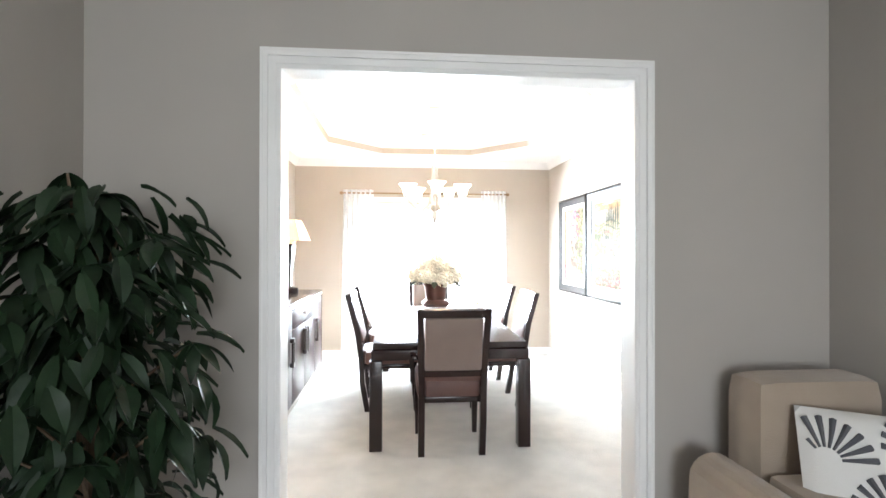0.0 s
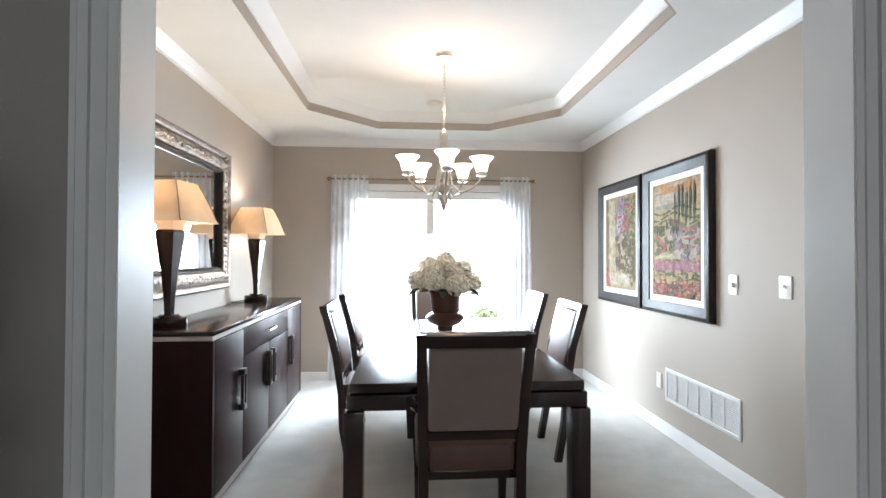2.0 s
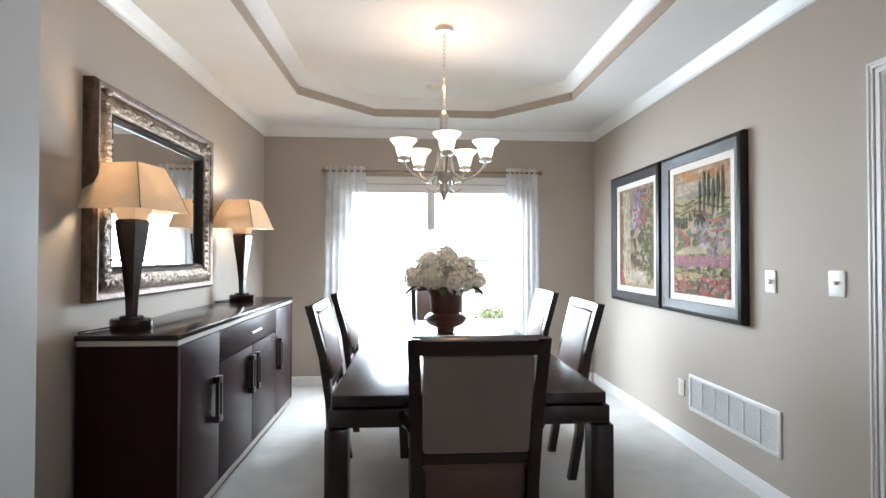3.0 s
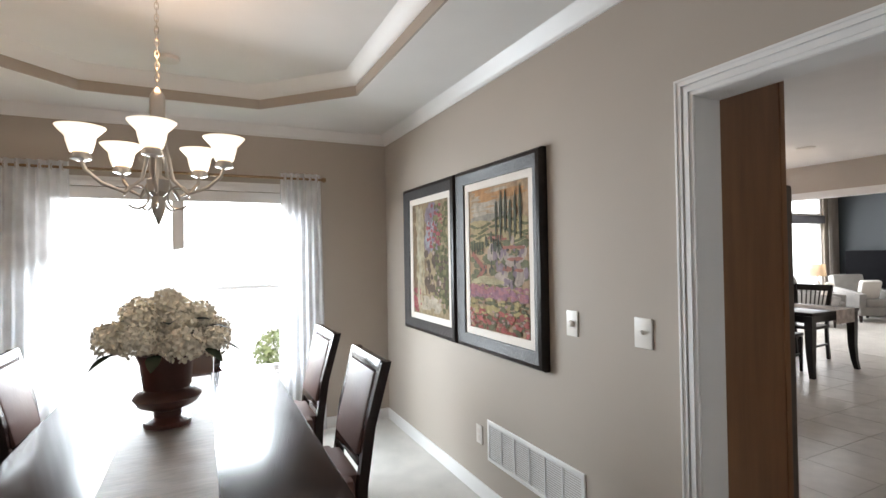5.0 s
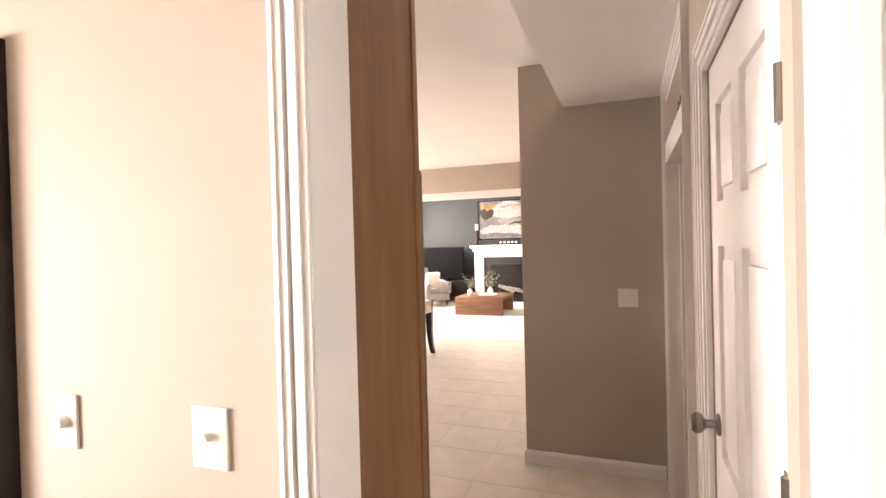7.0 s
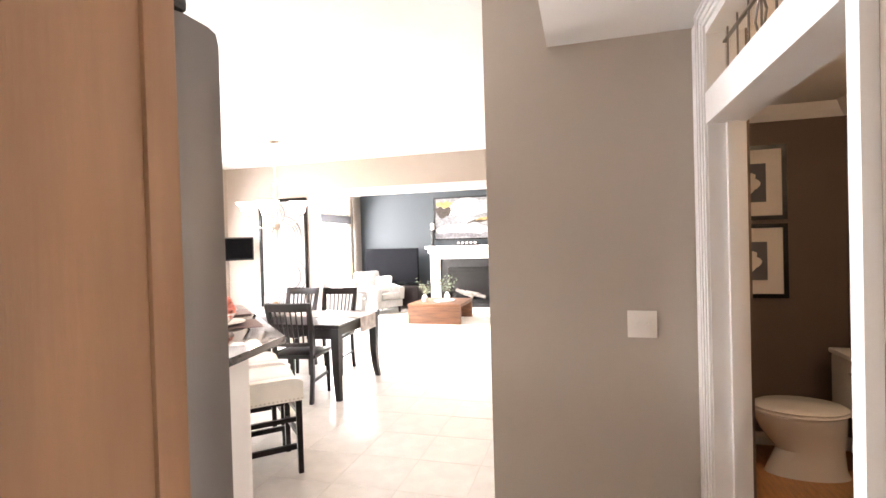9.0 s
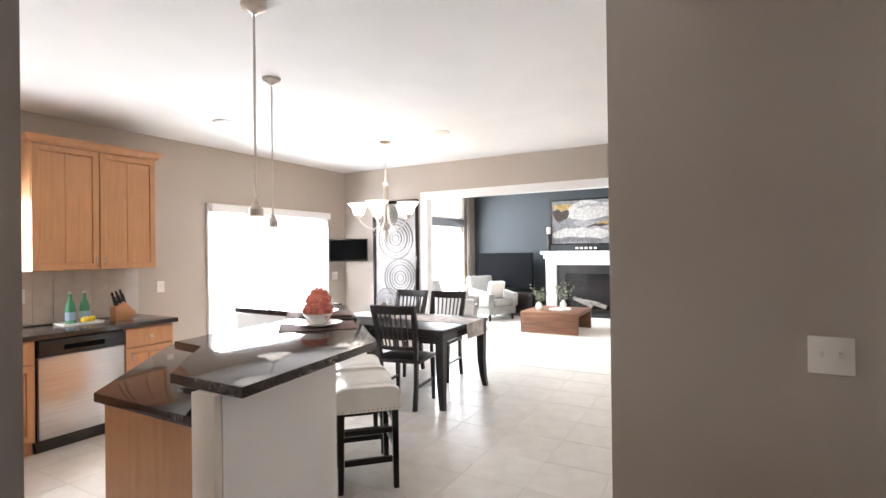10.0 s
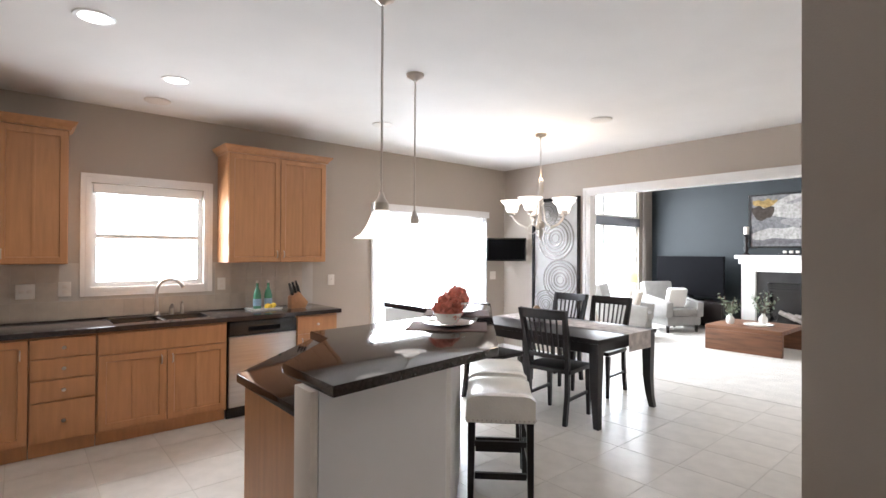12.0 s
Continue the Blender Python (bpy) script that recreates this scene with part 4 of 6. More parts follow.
# pictures on the east wall, facing -x
def daub(bm, y, z, w, h, x, n=7, seed=0):
    """A flat irregular dab of paint."""
    r = random.Random(seed)
    vs = [bm.verts.new((x, y + w * math.cos(2 * math.pi * k / n) * r.uniform(0.7, 1.1), z + h * math.sin(2 * math.pi * k / n) * r.uniform(0.7, 1.1))) for k in range(n)]
    bm.faces.new(vs)


PAINT = {}


def paint(name, c):
    if name not in PAINT:
        PAINT[name] = mat("paint_" + name, tuple(0.43 * (0.8 * v + 0.2 * g) for v, g in zip(c, (0.46, 0.36, 0.27))), 0.6, vary=0.3, scale=22, bump=0.25, bump_scale=90)
        PAINT[name].node_tree.nodes["Principled BSDF"].inputs["Specular IOR Level"].default_value = 0.08
    return PAINT[name]


def picture(yc, w, h, zc, label, which):
    p = thing("framed_picture", label, "picture", pose(E, yc, zc, 0, 0, 180), "paired paintings on the dining room wall")
    part("frame", frame_ring(bmesh.new(), w, h, [(0, 0), (0, 0.03), (0.01, 0.045), (0.03, 0.05), (0.06, 0.035), (0.082, 0.03), (0.09, 0.024), (0.09, 0)]), FRAMEBROWN, p, "dark brown moulded frame")
    part("liner", frame_ring(bmesh.new(), w - 0.17, h - 0.17, [(0, 0), (0, 0.02), (0.05, 0.017), (0.05, 0)]), LINEN, p, "cream linen liner")
    iw, ih = w - 0.27, h - 0.27
    ground_paint = paint("peach", (0.78, 0.52, 0.30)) if which == 1 else paint("wallgold", (0.62, 0.47, 0.28))
    cv = part("canvas", B(0.001, 0.012, -iw / 2, iw / 2, -ih / 2, ih / 2), ground_paint, p, "painted canvas")
    r = random.Random(which)
    depth = [0.0123]

    def layer(name, colour, dabs):
        """Dabs (across, down, half width, half height) in shares of the canvas."""
        bm = bmesh.new()
        for i, (u, v, dw, dh) in enumerate(dabs):
            dw, dh = dw * iw * 1.3, dh * ih * 1.3
            y = max(-iw / 2 + dw * 1.1, min(iw / 2 - dw * 1.1, (u - 0.5) * iw))
            z = max(-ih / 2 + dh * 1.1, min(ih / 2 - dh * 1.1, (0.5 - v) * ih))
            daub(bm, y, z, dw, dh, depth[0] + 0.000004 * i, 9, i + which * 100)
        depth[0] += 0.00045
        tagged(part("brushwork", bm, paint(name, colour), cv), kind="stuff")

    def spread(n, u0, u1, v0, v1, dw, dh):
        return [(r.uniform(u0, u1), r.uniform(v0, v1), dw * r.uniform(0.6, 1.3), dh * r.uniform(0.6, 1.3)) for _ in range(n)]
    if which == 1:
        layer("cloud", (0.86, 0.74, 0.58), spread(26, 0, 0.7, 0.03, 0.2, 0.12, 0.012))
        layer("apricot", (0.85, 0.42, 0.16), spread(16, 0.2, 1, 0.0, 0.1, 0.13, 0.012))
        layer("far_hill", (0.52, 0.46, 0.38), spread(16, 0, 0.6, 0.2, 0.24, 0.12, 0.014))
        layer("straw", (0.74, 0.58, 0.28), spread(60, 0, 1, 0.24, 0.42, 0.10, 0.016))
        layer("olive", (0.16, 0.17, 0.05), [(k / 24, 0.25 + 0.055 * j + 0.03 * math.sin(k * 0.33 + j), 0.035, 0.008) for j in range(4) for k in range(25) if (k + j) % 5])
        layer("moss", (0.22, 0.24, 0.10), spread(90, 0, 1, 0.40, 0.68, 0.05, 0.018))
        layer("plaster", (0.78, 0.62, 0.52), spread(34, 0.38, 0.92, 0.38, 0.66, 0.045, 0.028))
        layer("shade_wall", (0.42, 0.30, 0.36), spread(24, 0.42, 0.95, 0.42, 0.68, 0.025, 0.025))
        layer("roof", (0.62, 0.20, 0.14), [(r.uniform(0.4, 0.9), 0.36 + 0.07 * k + r.uniform(-0.01, 0.01), 0.06, 0.010) for k in range(4) for _ in range(4)] + [(0.08 + 0.035 * k, 0.47 + 0.018 * k, 0.03, 0.016) for k in range(6)] + [(0.30 - 0.03 * k, 0.56 + 0.018 * k, 0.03, 0.014) for k in range(5)])
        layer("window_dark", (0.07, 0.06, 0.05), spread(26, 0.08, 0.95, 0.4, 0.68, 0.012, 0.014))
        layer("cypress", (0.05, 0.075, 0.03), [(0.50 + 0.075 * k, 0.25 - 0.035 * (k % 3), 0.018, 0.13 + 0.02 * (k % 2)) for k in range(6)] + [(0.06 + 0.05 * k, 0.42, 0.010, 0.045) for k in range(5)] + spread(12, 0.3, 0.6, 0.35, 0.45, 0.014, 0.03))
        layer("lawn", (0.82, 0.70, 0.40), spread(14, 0.1, 0.55, 0.625, 0.67, 0.10, 0.011))
        layer("lavender", (0.52, 0.22, 0.32), spread(90, 0, 1, 0.69, 0.78, 0.04, 0.010))
        layer("rose", (0.70, 0.26, 0.30), spread(60, 0, 1, 0.69, 0.77, 0.03, 0.008))
        layer("shrub", (0.13, 0.14, 0.05), spread(90, 0, 1, 0.78, 1.0, 0.035, 0.013))
        layer("mound", (0.78, 0.62, 0.25), spread(36, 0.02, 0.95, 0.78, 0.88, 0.04, 0.012))
        layer("poppy", (0.66, 0.12, 0.11), spread(95, 0, 1, 0.86, 1.0, 0.026, 0.009))
        layer("blossom", (0.80, 0.50, 0.46), spread(26, 0, 1, 0.70, 0.98, 0.02, 0.008))
    else:
        layer("column", (0.80, 0.68, 0.46), spread(60, 0.1, 0.36, 0.02, 0.95, 0.04, 0.05))
        layer("column_shade", (0.36, 0.24, 0.14), spread(40, 0.0, 0.1, 0.0, 0.9, 0.03, 0.05) + spread(20, 0.34, 0.4, 0.1, 0.8, 0.015, 0.05))
        layer("violet", (0.42, 0.34, 0.46), spread(60, 0.4, 0.72, 0.02, 0.45, 0.05, 0.03))
        layer("sky_gap", (0.62, 0.66, 0.74), spread(20, 0.42, 0.62, 0.18, 0.42, 0.04, 0.03))
        layer("umber", (0.14, 0.09, 0.07), spread(60, 0.38, 0.95, 0.45, 0.82, 0.04, 0.03))
        layer("vine", (0.15, 0.17, 0.06), spread(110, 0.62, 1.0, 0.05, 0.95, 0.035, 0.02))
        layer("petal_red", (0.62, 0.12, 0.16), spread(50, 0.45, 0.85, 0.04, 0.4, 0.025, 0.014) + spread(36, 0.0, 0.25, 0.78, 0.98, 0.03, 0.016))
        layer("leaf_light", (0.36, 0.34, 0.15), spread(36, 0.6, 1.0, 0.1, 0.9, 0.028, 0.018))
        layer("stone_path", (0.86, 0.74, 0.58), spread(26, 0.25, 0.75, 0.83, 0.97, 0.07, 0.014))
        layer("column_light", (0.88, 0.78, 0.58), [(0.2 + 0.03 * math.sin(k), 0.05 + 0.07 * k, 0.035, 0.06) for k in range(13)])
        layer("petal_pale", (0.80, 0.58, 0.52), spread(18, 0.4, 0.9, 0.1, 0.95, 0.02, 0.012))


picture(4.365, 0.915, 1.125, 1.48, "framed painting of cypresses, villas and poppy fields", 1)
picture(5.305, 0.915, 1.125, 1.48, "framed painting of a columned garden path with roses", 2)


def plate(name, label, category, m, w, h, extra):
    """A wall plate that faces -y in its own frame."""
    p = thing(name, label, category, m)
    part("cover", B(-w / 2, w / 2, -0.007, 0, -h / 2, h / 2, 0.002), PLATE, p)
    for kind, dx, dz in extra:
        if kind == "toggle":
            part("toggle", bar(bmesh.new(), (dx, -0.010, dz - 0.004), (dx, -0.016, dz + 0.012), 0.009, 0.012), PLATE, p)
        elif kind == "knob":
            o = part("knob", lathe(bmesh.new(), [(0.014, 0), (0.014, 0.012), (0.01, 0.016)]), PLATE, p)
            o.matrix_basis = pose(dx, -0.007, dz, 90)
        else:
            part("socket", B(dx - 0.016, dx + 0.016, -0.009, -0.007, dz - 0.014, dz + 0.014, 0.001), LINEN, p)
    return p


SWE = lambda y, z: pose(E, y, z, 0, 0, -90)
plate("dimmer_switch", "almond dimmer switch with a round knob", "switch", SWE(3.735, 1.18), 0.075, 0.118, [("knob", 0, 0)])
plate("light_switch", "white toggle light switch beside the doorway", "switch", SWE(3.323, 1.19), 0.085, 0.118, [("toggle", 0, 0)])
plate("wall_outlet", "white outlet above the dining room baseboard", "outlet", SWE(4.62, 0.385), 0.07, 0.115, [("socket", 0, 0.022), ("socket", 0, -0.022)])
SWH = lambda y, z: pose(4.64, y, z, 0, 0, -90)
plate("double_switch", "white double toggle switch on the hall wall", "switch", SWH(2.585, 1.162), 0.122, 0.12, [("toggle", -0.024, 0), ("toggle", 0.024, 0)])
SWK = lambda x, z: pose(x, KN - 0.012, z)
plate("light_switch", "white rocker switch on the tiled backsplash", "switch", SWK(3.02, 1.16), 0.12, 0.12, [("socket", 0.024, 0), ("socket", -0.024, 0)])
plate("wall_outlet", "white outlet on the tiled backsplash by the window", "outlet", SWK(3.27, 1.17), 0.085, 0.12, [("socket", 0, 0.022), ("socket", 0, -0.022)])
plate("wall_outlet", "white outlet beside the kitchen window", "outlet", SWK(4.51, 1.17), 0.075, 0.12, [("socket", 0, 0.022), ("socket", 0, -0.022)])
plate("light_switch", "white switch between cabinets and patio door", "switch", pose(5.72, KN, 1.17), 0.08, 0.12, [("toggle", 0, 0)])
plate("double_switch", "white double switch under the small television", "switch", pose(8.42, KN, 1.15), 0.12, 0.12, [("toggle", -0.024, 0), ("toggle", 0.024, 0)])

vent = thing("wall_vent", "white louvred return air grille above the baseboard", "vent", pose(E, 4.095, 0.382, 0, 0, 180))
part("frame", frame_ring(bmesh.new(), 0.85, 0.245, [(0, 0), (0, 0.006), (0.004, 0.009), (0.022, 0.009), (0.024, 0.004), (0.024, 0)]), TRIM, vent)
part("backing", B(0.0005, 0.002, -0.4, 0.4, -0.1, 0.1), GROUT, vent)
for i in range(17):
    z = -0.094 + i * 0.0115
    part("slat", bar(bmesh.new(), (0.004, 0, z), (0.007, 0, z + 0.008), 0.002, 0.8), TRIM, vent)
for i in range(5):
    part("divider", B(0.002, 0.0095, -0.27 + i * 0.135 - 0.004, -0.27 + i * 0.135 + 0.004, -0.1, 0.1), TRIM, vent)

# ---- front room ----
plant = thing("potted_plant", "tall dark green umbrella plant in a glazed pot", "plant", pose(-1.09, 1.36, 0) @ Matrix.Scale(1.03, 4))
part("pot", shell(bmesh.new(), [(0.13, 0), (0.14, 0.02), (0.19, 0.36), (0.205, 0.38), (0.205, 0.42)], thick=0.02), POT, plant, "dark glazed pot")
part("pot_base", lathe(bmesh.new(), [(0.13, 0.0), (0.13, 0.02)]), POT, plant)
part("soil", lathe(bmesh.new(), [(0.18, 0.34), (0.18, 0.37)]), SOIL, plant)
rnd = random.Random(11)
big_leaf = [leaf_mesh("leaf", L, w, d, LEAF) for L, w, d in ((0.155, 0.054, 0.06), (0.17, 0.058, 0.085), (0.135, 0.05, 0.04))]
n_leaf = 0
for i in range(42):
    v = (i + 0.5) / 42
    z = 0.50 + 1.10 * v
    a = i * 2.39996
    reach_ = (0.30 - 0.17 * max(0, v - 0.55) / 0.45) * (0.35 + 0.7 * rnd.random())
    hub = Vector((reach_ * math.cos(a), reach_ * math.sin(a), z + 0.02 * rnd.random()))
    part("stem", tube(bmesh.new(), [(0.03 * math.cos(a), 0.03 * math.sin(a), 0.36), (0.04 * math.cos(a), 0.04 * math.sin(a), max(0.4, z - 0.18)), hub], [0.010, 0.007, 0.004], 5), BARK, plant)
    tilt = rnd.uniform(-12, 12)
    for k in range(7):
        if n_leaf >= 290:
            break
        o = new("leaf", big_leaf[rnd.randrange(3)])
        o.parent = plant
        sc = rnd.uniform(0.75, 1.15)
        o.matrix_basis = pose(hub.x, hub.y, hub.z, rnd.uniform(-42, -4) + tilt, rnd.uniform(-15, 15), 360 * k / 7 + rnd.uniform(-12, 12)) @ Matrix.Diagonal((sc, sc, sc, 1))
        n_leaf += 1
bm = bmesh.new()
for i in range(560):
    a, v = rnd.uniform(0, 6.283), rnd.random()
    rad = rnd.uniform(0.05, 0.36) * (1 - 0.4 * max(0, v - 0.6))
    m_ = pose(rad * math.cos(a), rad * math.sin(a), 0.48 + 1.08 * v, rnd.uniform(-60, 0), rnd.uniform(-20, 20), math.degrees(a) - 90 + rnd.uniform(-50, 50))
    L, w_ = rnd.uniform(0.10, 0.165), rnd.uniform(0.042, 0.062)
    rows = [[bm.verts.new(m_ @ Vector((x * w_ * math.sin(math.pi * (0.08 + 0.9 * u)), L * u, -0.05 * u * u + abs(x) * 0.02))) for x in (-0.5, 0, 0.5)] for u in (0, 0.25, 0.5, 0.75, 1)]
    for p_, q_ in zip(rows, rows[1:]):
        bm.faces.new((p_[0], p_[1], q_[1], q_[0])), bm.faces.new((p_[1], p_[2], q_[2], q_[1]))
tagged(part("foliage", bm, LEAF, plant), kind="stuff")

sofa = thing("sofa", "beige upholstered sofa against the grey wall", "sofa", pose(1.32, 1.92, 0))
part("back", B(0.12, 0.74, -0.26, 0.0, 0.10, 0.865, 0.11), BEIGE, sofa)
part("base", B(0.0, 0.86, -0.95, -0.27, 0.10, 0.32, 0.02), BEIGE, sofa)
part("seat_cushion", B(0.14, 0.86, -0.93, -0.27, 0.325, 0.47, 0.04), BEIGE, sofa)
bm = bmesh.new()
arm_pts = [(-0.12 + 0.0, 0.12)] + [(0.0 + 0.11 * math.cos(q), 0.40 + 0.10 * math.sin(q)) for q in [math.pi * (1 - k / 10) for k in range(11)]] + [(0.12, 0.12)]
a0 = [bm.verts.new((x + 0.0, -0.95, z)) for x, z in arm_pts]
a1 = [bm.verts.new((x + 0.0, -0.12, z)) for x, z in arm_pts]
for i in range(len(arm_pts)):
    j = (i + 1) % len(arm_pts)
    bm.faces.new((a0[i], a0[j], a1[j], a1[i]))
bm.faces.new(a0), bm.faces.new(a1[::-1])
part("arm", bm, BEIGE, sofa, "rolled beige arm")
for x, y in ((0.02, -0.9), (0.8, -0.9), (0.02, -0.06), (0.8, -0.06)):
    part("foot", bar(bmesh.new(), (x, y, 0), (x, y, 0.1), 0.04, 0.04, 0.05, 0.05), ESPRESSO, sofa)

pil = thing("throw_pillow", "white throw pillow with charcoal fan print", "pillow", pose(1.75, 1.48, 0.535, 66, 4, -18))
bm = bmesh.new()
bmesh.ops.create_grid(bm, x_segments=16, y_segments=16, size=0.23)
top = [v for v in bm.verts]
for v in top:
    v.co.z = 0.075 * (max(0, 1 - (v.co.x / 0.23) ** 2) * max(0, 1 - (v.co.y / 0.23) ** 2)) ** 0.45
ret = bmesh.ops.duplicate(bm, geom=bm.faces[:])
for e in ret["geom"]:
    if isinstance(e, bmesh.types.BMVert):
        e.co.z *= -1
bmesh.ops.remove_doubles(bm, verts=bm.verts[:], dist=0.0005)
part("cushion", bm, PATTERN, pil)


def on_pillow(x, y):
    return 0.002 + 0.075 * (max(0, 1 - (x / 0.23) ** 2) * max(0, 1 - (y / 0.23) ** 2)) ** 0.45


bm = bmesh.new()
for cx, cy, sgn in ((0.06, -0.17, 1), (-0.16, 0.02, 1), (0.2, 0.08, 1)):
    for k in range(11):
        a = math.pi * (0.04 + 0.92 * k / 10)
        pts = []
        for q in (0.05, 0.09, 0.13, 0.17):
            x, y = cx + q * math.cos(a), cy + q * math.sin(a)
            if abs(x) < 0.215 and abs(y) < 0.215:
                pts.append((x, y, on_pillow(x, y)))
        if len(pts) > 1:
            tube(bm, pts, [0.005 + 0.0028 * i for i in range(len(pts))], 5)
part("print", bm, CHARCOAL, pil, "charcoal fan motif")

# ---- hall ----
ref = thing("refrigerator", "tall dark stainless refrigerator beside the wood panel", "refrigerator")
part("cabinet_body", B(2.17, 2.675, 3.22, 4.10, 0.02, 1.79, 0.006), BLACK, ref)
d = part("door", B(2.69, 2.765, 3.214, 3.65, 0.06, 1.795, 0.02), FRIDGE, ref)
part("handle", tube(bmesh.new(), [(2.765, 3.61, 0.5), (2.805, 3.61, 0.53), (2.805, 3.61, 1.45), (2.765, 3.61, 1.48)], 0.011), STEEL, d)
d = part("door", B(2.69, 2.765, 3.66, 4.10, 0.06, 1.795, 0.02), FRIDGE, ref)
part("handle", tube(bmesh.new(), [(2.765, 3.70, 0.5), (2.805, 3.70, 0.53), (2.805, 3.70, 1.45), (2.765, 3.70, 1.48)], 0.011), STEEL, d)
for y in (3.25, 4.06):
    part("hinge_cover", B(2.63, 2.725, y - 0.025, y + 0.025, 1.797, 1.815, 0.006), BLACK, ref)
oc = thing("refrigerator_surround", "honey maple panel and cabinet round the refrigerator", "cabinet")
# panel and stile face the dim hall; that shade is in their colour
part("side_panel", B(2.152, 2.63, 3.19, 3.208, 0, 2.44), SHADEMAPLE, oc, "honey maple with the hall's shade in its colour")
part("front_stile", B(2.63, 2.665, 3.185, 3.211, 0, 2.44, 0.003), SHADEMAPLE, oc)
part("cabinet_box", B(2.152, 2.63, 3.212, 4.13, 1.84, 2.44), MAPLE, oc)
for y0 in (3.214, 3.68):
    part("door", B(2.632, 2.66, y0, y0 + 0.465, 1.85, 2.43, 0.004), MAPLE, oc)

# powder room
wc = thing("toilet", "white ceramic toilet with closed lid", "toilet", pose(5.95, 1.06, 0))
part("bowl", ring_loft(bmesh.new(), [(0, 0.42, 0.12, 0.24, 0), (0, 0.42, 0.11, 0.22, 0.05), (0, 0.40, 0.10, 0.19, 0.16), (0, 0.44, 0.15, 0.24, 0.28), (0, 0.46, 0.185, 0.26, 0.38), (0, 0.46, 0.185, 0.26, 0.4)]), CERAMIC, wc)
part("seat", ring_loft(bmesh.new(), [(0, 0.455, 0.19, 0.265, 0.402), (0, 0.455, 0.195, 0.27, 0.41), (0, 0.455, 0.19, 0.265, 0.42)]), CERAMIC, wc)
part("lid", ring_loft(bmesh.new(), [(0, 0.455, 0.19, 0.265, 0.422), (0, 0.455, 0.195, 0.27, 0.435), (0, 0.455, 0.17, 0.24, 0.45)]), CERAMIC, wc)
part("tank", B(-0.22, 0.22, 0.0, 0.19, 0.38, 0.74, 0.02), CERAMIC, wc)
part("tank_lid", B(-0.23, 0.23, -0.005, 0.2, 0.742, 0.775, 0.012), CERAMIC, wc)
part("flush_lever", tube(bmesh.new(), [(-0.16, 0.19, 0.68), (-0.16, 0.215, 0.68), (-0.09, 0.22, 0.675)], 0.007), NICKEL, wc)
for zc in (1.92, 1.35):
    p = thing("framed_photo", "black framed flower photograph with wide cream mat", "picture", pose(6.4, 1.66, zc, 0, 0, 180), "framed photographs in the powder room")
    part("frame", frame_ring(bmesh.new(), 0.5, 0.54, [(0, 0), (0, 0.025), (0.03, 0.025), (0.03, 0)]), BLACK, p)
    part("mat_board", B(0.001, 0.012, -0.22, 0.22, -0.24, 0.24), LINEN, p)
    ph = part("photo", B(0.0125, 0.014, -0.12, 0.12, -0.14, 0.14), CHARCOAL, p)
    bm = bmesh.new()
    for k in range(7):
        daub(bm, 0.05 * math.cos(k), 0.05 * math.sin(k), 0.035, 0.035, 0.0145 + 0.0001 * k, 9, k)
    part("flower", bm, LINEN, ph)
lamp("powder_lamp", "POINT", pose(4.3, 1.3, 2.15), 10, WARM, 0.1)
sc_ = thing("wall_sconce", "frosted glass sconce of the powder room", "lamp", pose(4.3, 1.04, 1.95))
part("plate", B(-0.05, 0.05, 0, 0.02, -0.06, 0.06, 0.006), NICKEL, sc_)
part("shade", shell(bmesh.new(), bell(0.08, 0.04, 0.11), (0, 0.1, 0.02)), FROST, sc_)
part("arm", tube(bmesh.new(), [(0, 0.02, 0), (0, 0.08, -0.01), (0, 0.1, 0.02)], 0.008), NICKEL, sc_)

# ---- kitchen ----
CF = 7.42


def shaker(x0, x1, z0, z1, y, parent, knob=None, split=True, name="door"):
    """A framed cabinet front that faces -y."""
    bm = bmesh.new()
    loops = [[bm.verts.new((x, yy, z)) for x, z in ((x0 + e, z0 + e), (x1 - e, z0 + e), (x1 - e, z1 - e), (x0 + e, z1 - e))] for e, yy in ((0, y), (0, y - 0.018), (0.002, y - 0.02), (0.048, y - 0.02), (0.053, y - 0.012), (0.053, y))]
    for a, b in zip(loops, loops[1:] + loops[:1]):
        for k in range(4):
            bm.faces.new((a[k], a[(k + 1) % 4], b[(k + 1) % 4], b[k]))
    d = part(name, bm, MAPLE, parent)
    mid = (x0 + x1) / 2
    for a, b in ((x0 + 0.053, mid - 0.012), (mid + 0.012, x1 - 0.053)) if split else ((x0 + 0.053, x1 - 0.053),):
        part("panel", B(a, b, y - 0.009, y - 0.001, z0 + 0.053, z1 - 0.053), MAPLE, d)
    if split:
        part("centre_stile", B(mid - 0.012, mid + 0.012, y - 0.014, y - 0.001, z0 + 0.053, z1 - 0.053, 0.001), MAPLE, d)
    if knob:
        part("handle", tube(bmesh.new(), [(knob[0], y - 0.02, knob[1]), (knob[0], y - 0.04, knob[1] + 0.01), (knob[0], y - 0.04, knob[1] + 0.06), (knob[0], y - 0.02, knob[1] + 0.07)], 0.005, 6), NICKEL, d)
    return d


def base_unit(x0, x1, label):
    c = thing("base_cabinet", label, "cabinet", group="kitchen base cabinets")
    part("body", B(x0, x1, CF, KN - 0.004, 0.1, 0.868), MAPLE, c)
    part("toe_kick", B(x0, x1, CF + 0.05, CF + 0.07, 0, 0.099), MAPLE, c)
    return c


